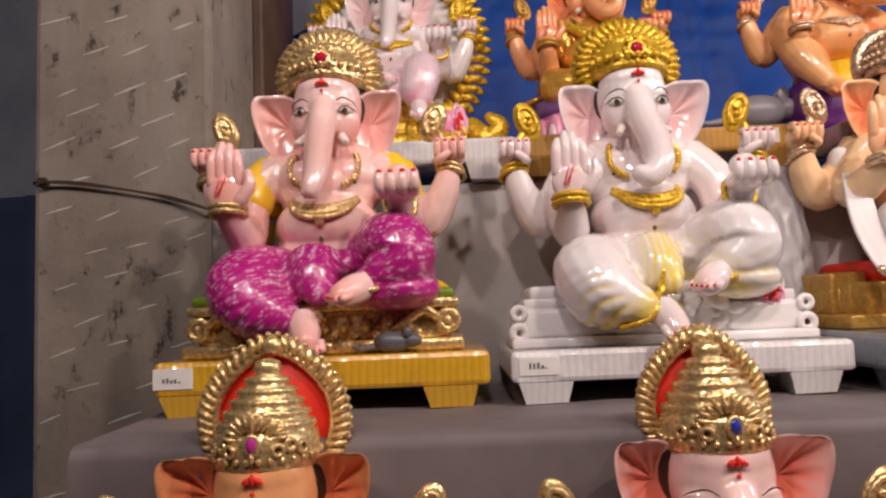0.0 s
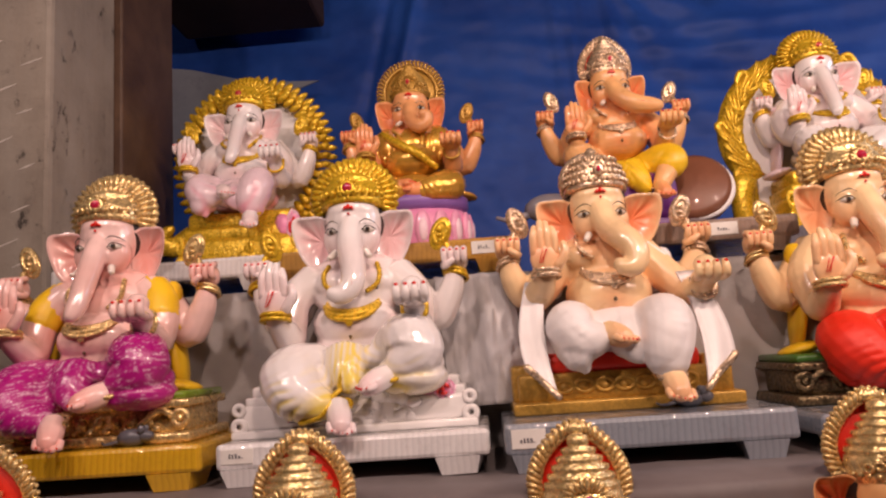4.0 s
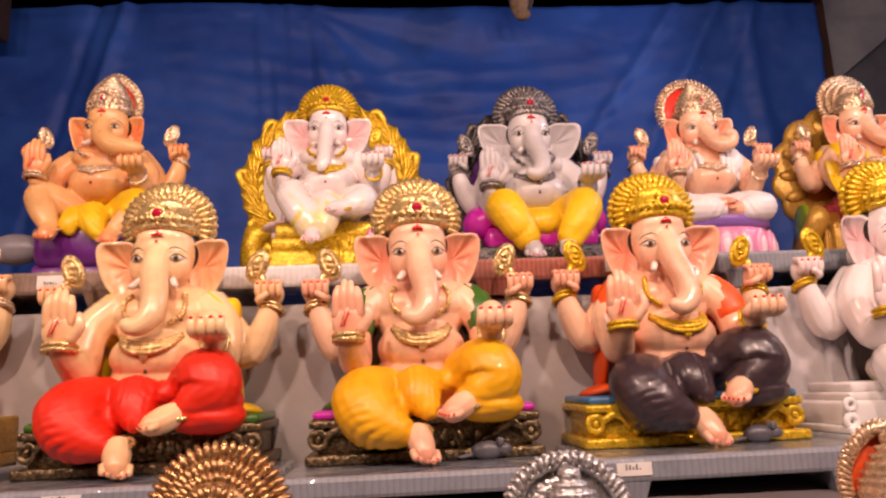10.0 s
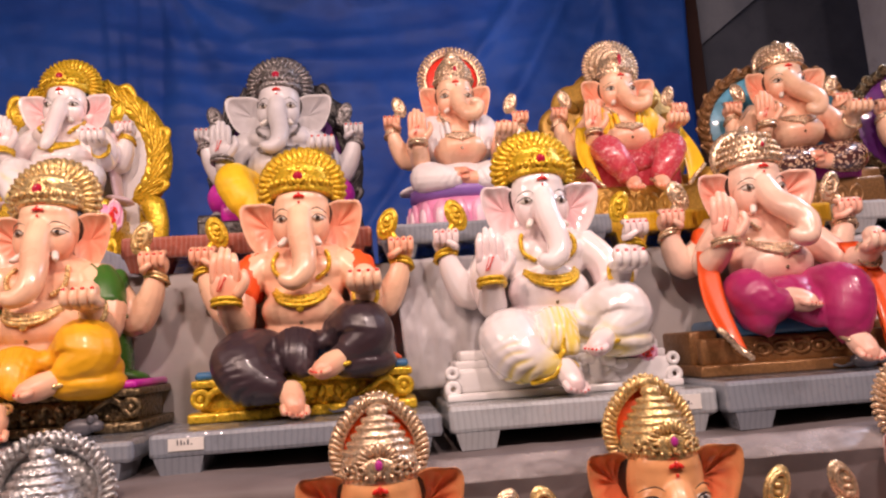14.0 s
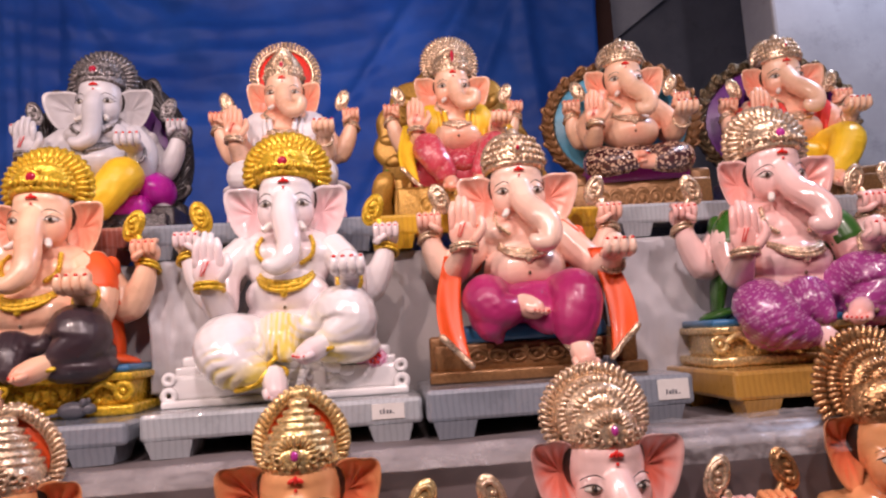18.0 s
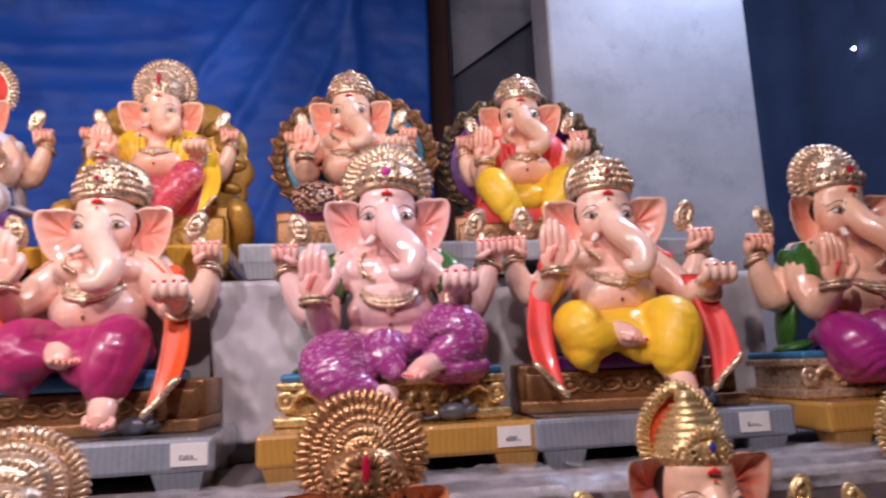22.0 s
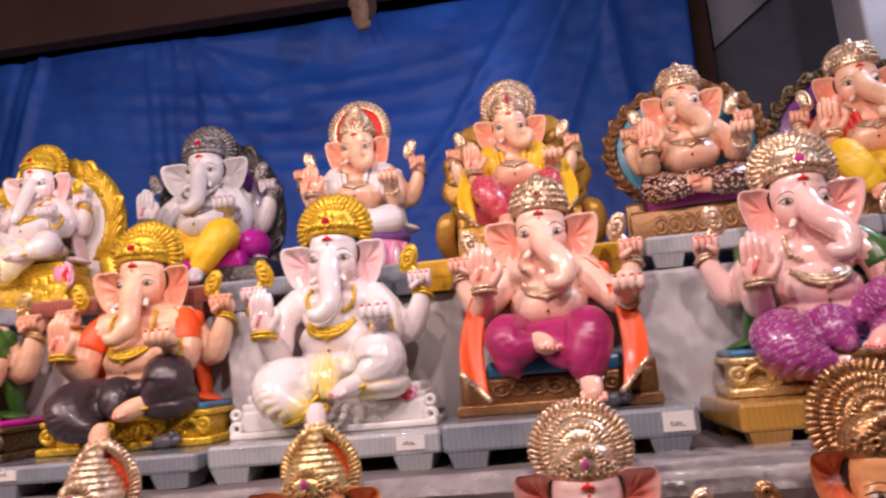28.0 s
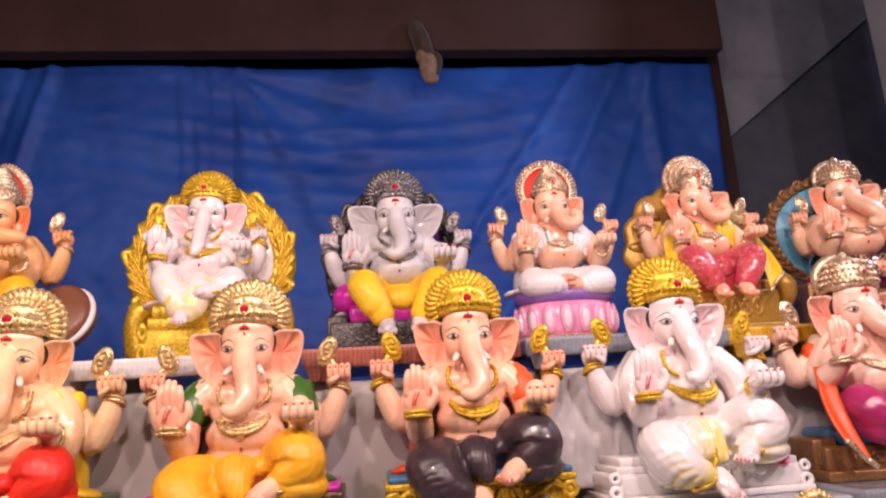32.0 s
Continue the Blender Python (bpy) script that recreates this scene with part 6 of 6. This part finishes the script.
# ---- statues on the middle step ----
WHITE_ONE = dict(rosy=0.72, skin="white", dye="white", shawl=None, gold="yellow", trunk="left", throne="marble", seat="white", cushion=None, mouse=False, w=0.43)
MIDDLE = [
    (-0.192, "yellow", -0.20, "pink-skinned elephant-headed statue in magenta dhoti", dict(skin="pink", dye="magenta", shawl="yellow", sleeves=True, rosy=0.45, gold="gold", inner="red", trunk="down", seat="gold", cushion="lime")),
    (0.290, "white", -0.19, "glossy white elephant-headed statue with yellow-gold crown on white throne", WHITE_ONE),
    (0.768, "grey", -0.19, "cream elephant-headed statue in white dhoti and white shawl on ochre seat", dict(skin="cream", rosy=0.85, dye="matt_white", shawl="matt_white", tails=True, crown="cone", gold="rose", trunk="right", arms="low", legs="hang", throne="box", seat="ochre", cushion="red", ears=1.08)),
    (1.252, "grey", -0.06, "cream elephant-headed statue in red dhoti with yellow shawl", dict(skin="cream", dye="red", shawl="yellow", gold="gold", cushion="green")),
    (1.717, "grey", None, "peach elephant-headed statue in amber dhoti with green shawl", dict(skin="peach", dye="amber", shawl="green", sleeves=True, gold="gold", cushion="hotpink")),
    (2.188, "grey", -0.17, "peach elephant-headed statue in dark plum dhoti with orange shawl", dict(skin="peach", dye="plum", shawl="orange", sleeves=True, gold="yellow", seat="yellow", cushion="blue")),
    (2.655, "pale", 0.17, "glossy white elephant-headed statue with yellow sash and gold crown", WHITE_ONE),
    (3.115, "grey", 0.19, "pale peach elephant-headed statue in mulberry purple dhoti with orange shawl", dict(turn=-4, rosy=0.7, skin="pale_peach", dye="mulberry", shawl="orange", tails=True, crown="cone", gold="rose", trunk="right", arms="low", legs="hang", throne="box", seat="wood", cushion="blue", ears=1.08)),
    (3.630, "ochre", 0.17, "pink elephant-headed statue in streaked purple dhoti with green shawl", dict(turn=-6, skin="pink", dye="gloss_purple", shawl="green", sleeves=True, gold="rose", gem=AMETHYST, seat="gold", cushion="blue", trunk="right")),
    (4.060, "grey", 0.15, "peach elephant-headed statue in yellow dhoti with coral shawl on brown seat", dict(turn=-10, rosy=0.7, skin="pale_peach", dye="yellow", shawl="coral", tails=True, crown="cone", gold="rose", trunk="right", arms="low", legs="hang", throne="box", seat="wood", cushion="violet", ears=1.08)),
    (4.570, "ochre", 0.17, "peach elephant-headed statue in purple dhoti with green shawl and silvery crown", dict(skin="peach", dye="purple", shawl="green", sleeves=True, gold="rose", inner="lotus", seat="rose", cushion="blue", trunk="right")),
]
SEAT_Y = (1.045, 1.055, 1.112, 1.097, 1.096, 1.104, 1.077, 1.095, 1.030, 1.030, 1.004)
RISE = (0.002, -0.002, 0.004, -0.010, -0.011, -0.007, -0.001, 0.008, 0.006, 0.006, 0.006)
BOARD_Y = (0.940, 0.935, 0.905, 0.895, 0.885, 0.905, 0.922, 0.900, 0.876, 0.862, 0.851)
for (x, color, tag, lab, spec), y, up, y0 in zip(MIDDLE, SEAT_Y, RISE, BOARD_Y):
    h = board(x + 0.005, y0, Z2, 0.455, 0.285, color, tag, 0.044 + up)
    statue((x, y, Z2 + h), spec, lab)

# ---- larger statues on the upper step ----
UPPER = [
    (-0.135, "white", None, "white elephant-headed statue before a gilded flower-petal halo", dict(skin="white", dye="rosy", gold="yellow", back="flower", backgold="yellow", w=0.35, legs="hang", throne="marble", seat="yellow", cushion=None, mouse=False, trunk="down")),
    (0.360, "ochre", 0.18, "orange-faced elephant-headed statue in golden robe on pink lotus seat", dict(skin="orange", dye="bronze", shawl="bronze", robe="bronze", crown="disc", gold="ochre", legs="lotus", throne="lotus", seat="ochre", cushion="lilac", trunk="curl", ears=0.8, mouse=False)),
    (0.924, "brown", 0.10, "tan elephant-headed statue in yellow dhoti beside a drum and grey mouse", dict(skin="tan", dye="yellow", crown="tall", gold="rose", inner="red", legs="squat", throne="cushion", seat="wood", cushion="violet", trunk="side", ears=0.70, mouse=False, extra="drum")),
    (1.501, "white", None, "white elephant-headed statue in an ornate yellow-gold throne", dict(skin="white", dye="white", shawl="rosy", gold="yellow", back="arch", backw=1.42, arms="near", ears=1.08, rosy=0.85, backgold="yellow", backinner="matt_white", w=0.33, legs="gown", throne="marble", seat="yellow", cushion=None, mouse=False, trunk="down")),
    (2.072, "red", 0.05, "grey-white elephant-headed statue in yellow dhoti on blackened silver throne", dict(skin="grey", dye="yellow", shawl="grey", gold="gunmetal", back="scrollarch", backw=1.14, backgold="black", backinner="violet", legs="throne", throne="box", seat="black", cushion="hotpink", mouse=False, extra="bolsters", trunk="left", ears=1.28)),
    (2.582, "grey", 0.05, "peach elephant-headed statue in white dhoti seated on pink lotus", dict(skin="peach", dye="matt_white", shawl="matt_white", robe="matt_white", crown="disc", gold="rose", inner="red", legs="lotus", throne="lotus", seat="rose", cushion="lilac", trunk="curl", ears=0.8, mouse=False)),
    (3.075, "yellow", None, "peach elephant-headed statue in rose-red dhoti on scalloped gold chair", dict(skin="peach", dye="rosered", shawl="yellow", robe="yellow", tails=True, crown="spiky", gold="rose", legs="throne", throne="box", seat="ochre", cushion="rosered", back="scallop", backgold="ochre", trunk="curl", ears=0.98, mouse=False)),
    (3.595, "pale", None, "peach elephant-headed statue in dark printed dhoti before a beaded blue hoop", dict(skin="peach", dye="print", turn=-8, crown="cone", gold="rose", legs="lotus", throne="box", seat="wood", cushion="purple", back="hoop", backw=1.66, arms="near", backgold="wood", backinner="sky", trunk="right", ears=0.95, mouse=False)),
    (4.102, "pale", None, "peach elephant-headed statue in yellow dhoti before a dark hoop", dict(skin="peach", dye="yellow", shawl="coral", robe="coral", turn=-10, crown="cone", gold="rose", legs="throne", throne="box", seat="wood", cushion="coral", back="hoop", backw=1.66, arms="near", backgold="dark", backinner="violet", trunk="right", ears=0.95, mouse=False)),
]
for (x, color, tag, lab, spec), size, y, up in zip(UPPER, (1.0, 0.97, 0.98, 0.98, 1.10, 1.0, 0.97, 1.04, 1.08), (1.687, 1.684, 1.620, 1.662, 1.690, 1.708, 1.705, 1.692, 1.690), (0.024, 0.013, 0.0, 0.002, -0.008, 0.005, 0.008, 0.015, 0.012)):
    h = board(x, 1.19, Z3, 0.50, 0.52, color, tag)
    statue((x, y, Z3 + h), dict(s=size, lift=(0.50 + up) / size - 0.41, **spec), lab)

# ---- statues on the low step, seen from the forehead up ----
LOWER = [
    (-0.205, "orange", "gold", "red", AMETHYST, "broad"), (0.260, "pink", "gold", "red", SAPPHIRE, "tall"), (0.640, "orange", "gold", "red", AMETHYST, "tall"), (1.035, "tan", "gold", "red", AMETHYST, "tall"),
    (1.445, "orange", "copper", None, RUBY, "spiky"), (1.885, "peach", "silver", None, RUBY, "round"), (2.320, "orange", "rose", "orange", AMETHYST, "tall"), (2.705, "orange", "gold", "orange", AMETHYST, "tall"),
    (3.130, "pink", "rose", None, AMETHYST, "dome"), (3.560, "orange", "copper", None, RUBY, "spiky"), (4.030, "peach", "gold", "orange", SAPPHIRE, "tall"), (4.440, "white", "gold", None, SAPPHIRE, "broad"),
]
SIT = (-0.022, -0.022, -0.030, -0.006, -0.016, -0.030, 0, 0, 0, 0.004, 0.016, 0)
SQUASH = (0.90, 0.90, 0.88, 0.84, 1.0, 0.88, 0.82, 0.80, 0.82, 0.98, 0.84, 0.82)
for i, (x, skin, gold, inner, gem, style) in enumerate(LOWER):
    tone = ("magenta", "yellow", "red", "amber")[i % 4]
    h = board(x, 0.425, Z1, 0.36, 0.30, ("grey", "white", "ochre")[i % 3])
    words = {"gold": "gold", "copper": "copper-gold spiked", "silver": "silver", "rose": "rose-gold", "yellow": "yellow-gold"}[gold]
    statue((x, 0.700, Z1 + h - 0.003 + SIT[i]), dict(s=0.985, squash=SQUASH[i], ears=0.90, earlift=0.022, rosy=0.94, skin=skin, dye=tone, crown=style, gold=gold, inner=inner, gem=gem, seat="gold", cushion="red", w=0.34, mouse=False, trunk=("down", "left", "right")[i % 3], turn=4 if i == 11 else 0),
           f"elephant-headed statue with {skin} skin and {words} crown", )

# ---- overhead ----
solo("beam", slab((-3.0, 3.14, 3.46), (4.12, 3.25, 4.34), 0.01), DARK_BROWN, "dark brown boarding above the tarpaulin", "beam", "structure")
w = tagged(new("ceiling_wire"), "thin pale wire strung across below the ceiling", "wire", "", "structure")
part("wire_run", tube([(-2.99, 2.25, 3.19), (0.60, 2.20, 3.240), (1.90, 2.20, 3.262), (3.20, 2.20, 3.268), (6.60, 2.25, 3.30)], [0.0026] * 5, 6, 6), PAPER, w, "", True)

# wooden bracket hanging over the top of the tarpaulin
br = tagged(new("hanging_bracket"), "old timber hook wrapped in dusty cloth over the tarpaulin", "bracket")
part("arm", fused([tube([(2.30, 3.12, 3.58), (2.325, 3.08, 3.48), (2.345, 3.06, 3.36), (2.355, 3.055, 3.27)], (0.050, 0.054, 0.050, 0.046), 7, 4), ball((2.385, 3.06, 3.33), (0.050, 0.040, 0.075), (0, 12, 0), 10, 8)], 0.009, 1)[:2], SACKING, br, "", True)
part("wrapping", fused([ball((2.350, 3.030, 3.30), (0.050, 0.030, 0.085), (0, 8, 0), 12, 9), ball((2.365, 3.030, 3.225), (0.044, 0.028, 0.030), (0, -14, 0), 10, 8), ball((2.325, 3.040, 3.36), (0.040, 0.030, 0.050), None, 10, 8)], 0.008, 1)[:2], TIMBER, br, "dusty brown cloth wrapping", True)
solo("joist", slab((-0.92, 2.30, 3.14), (-0.18, 3.14, 3.45), 0.02), DARK_BROWN, "dark ceiling joist end above the tarpaulin", "joist", "structure")
solo("pale_sheet", plate([(-1.40, 3.04), (-0.88, 2.96), (-0.55, 2.86), (-0.22, 2.84), (-0.40, 2.78), (-0.75, 2.62), (-1.40, 2.45)], 3.10, 3.11, 0.002), GREY_SHEET, "torn pale sheet tacked over the tarpaulin", "sheet", "structure")


# pale plastic sheeting thrown over the nose of the upper step
def drape_push(a, b):
    return 0.016 * math.sin(a * 7 + 2.0 * fbm(a * 2, b * 1.0, 3.0)) * (0.25 + 0.75 * b) + 0.010 * abs(fbm(a * 3, b * 2.2, 2.0)) + 0.003 * fbm(a * 9, b * 7, 6.0)


for x0, w, h in ((3.29, 0.30, 0.31), (2.36, 0.21, 0.26), (0.43, 0.16, 0.26)):
    solo("plastic_drape", sheet((x0, 1.186, Z3 - 0.004), (w, 0, 0), (0.02, -0.03, -h), 44, 30, drape_push, 0.002), DRAPE, "crumpled translucent plastic sheet hanging over a step", "plastic sheet", "", True)
# clear plastic film left lying over the nose of the middle step
def film_push(a, b):
    return 0.003 * fbm(a * 6, b * 1.5, 5.0) + 0.004 * abs(fbm(a * 9, b * 2, 8.0)) + 0.010 * max(0.0, 1 - 8 * b) * abs(fbm(a * 26, 0.3, 1.0))


for x0, w, h in ((3.22, 0.62, 0.035), (3.88, 1.06, 0.030)):
    f = tagged(new("plastic_film"), "crumpled clear plastic film over the step edge", "plastic film")
    part("flap", sheet((x0, 0.752, Z2 - 0.002), (w, 0, 0), (0.02, -0.012, -h), 70, 18, film_push, 0.0015), FILM, f, "", True)
    part("fold", sheet((x0, 0.880, Z2 + 0.010), (w, 0.0, 0.004), (0.0, -0.124, -0.002), 70, 18, film_push, 0.0015), FILM, f, "", True)
hem = tagged(new("plastic_edge"), "pale crinkled edge of plastic along the step nose", "plastic film")
part("rolled_edge", sheet((2.30, 0.752, Z2 - 0.020), (2.66, 0, 0), (0, 0.040, 0.027), 160, 8, lambda a, b: 0.004 + 0.004 * abs(fbm(a * 24, b * 1.5, 3.0)), 0.0015), EDGE, hem, "", True)
# thin wire slung across the side sheet
cable = tagged(new("slack_wire"), "thin pale wire slung across the dark side sheet", "wire", "", "structure")
part("wire_run", tube([(6.56, 1.30, 2.66), (6.56, 1.62, 2.50), (6.56, 1.87, 2.41), (6.56, 2.36, 2.27), (6.56, 2.62, 2.23)], [0.0012] * 5, 6, 5), PENCIL, cable, "", True)
# planks lying in the dark beside the steps
for k, (x0, y0, w, d, z) in enumerate(((5.15, 1.55, 1.30, 0.22, 0.0), (5.25, 1.72, 1.20, 0.24, 0.05), (5.20, 1.62, 1.10, 0.26, 0.10))):
    solo("plank", slab((x0, y0, z), (x0 + w, y0 + d, z + 0.05), 0.006), POST, "dark rough plank lying on the earth floor", "plank")
# covered stack in the far corner and a pinhole of light in the side sheet
solo("covered_table", step_shape(5.80, 6.55, 0.10, 1.15, 0.0, 1.50, 13.0), NAVY, "tall table under a dark blue sheet", "table", "", True)
GLOW, gn, gl, gp = base_material("small_white_lamp")
gp.inputs["Emission Color"].default_value = (0.9, 0.95, 1.0, 1)
gp.inputs["Emission Strength"].default_value = 12.0
solo("indicator_lamp", ball((6.565, 3.10, 3.09), (0.010, 0.010, 0.011), None, 12, 8), GLOW, "tiny white lamp on the dark side sheet", "lamp", "structure", True)
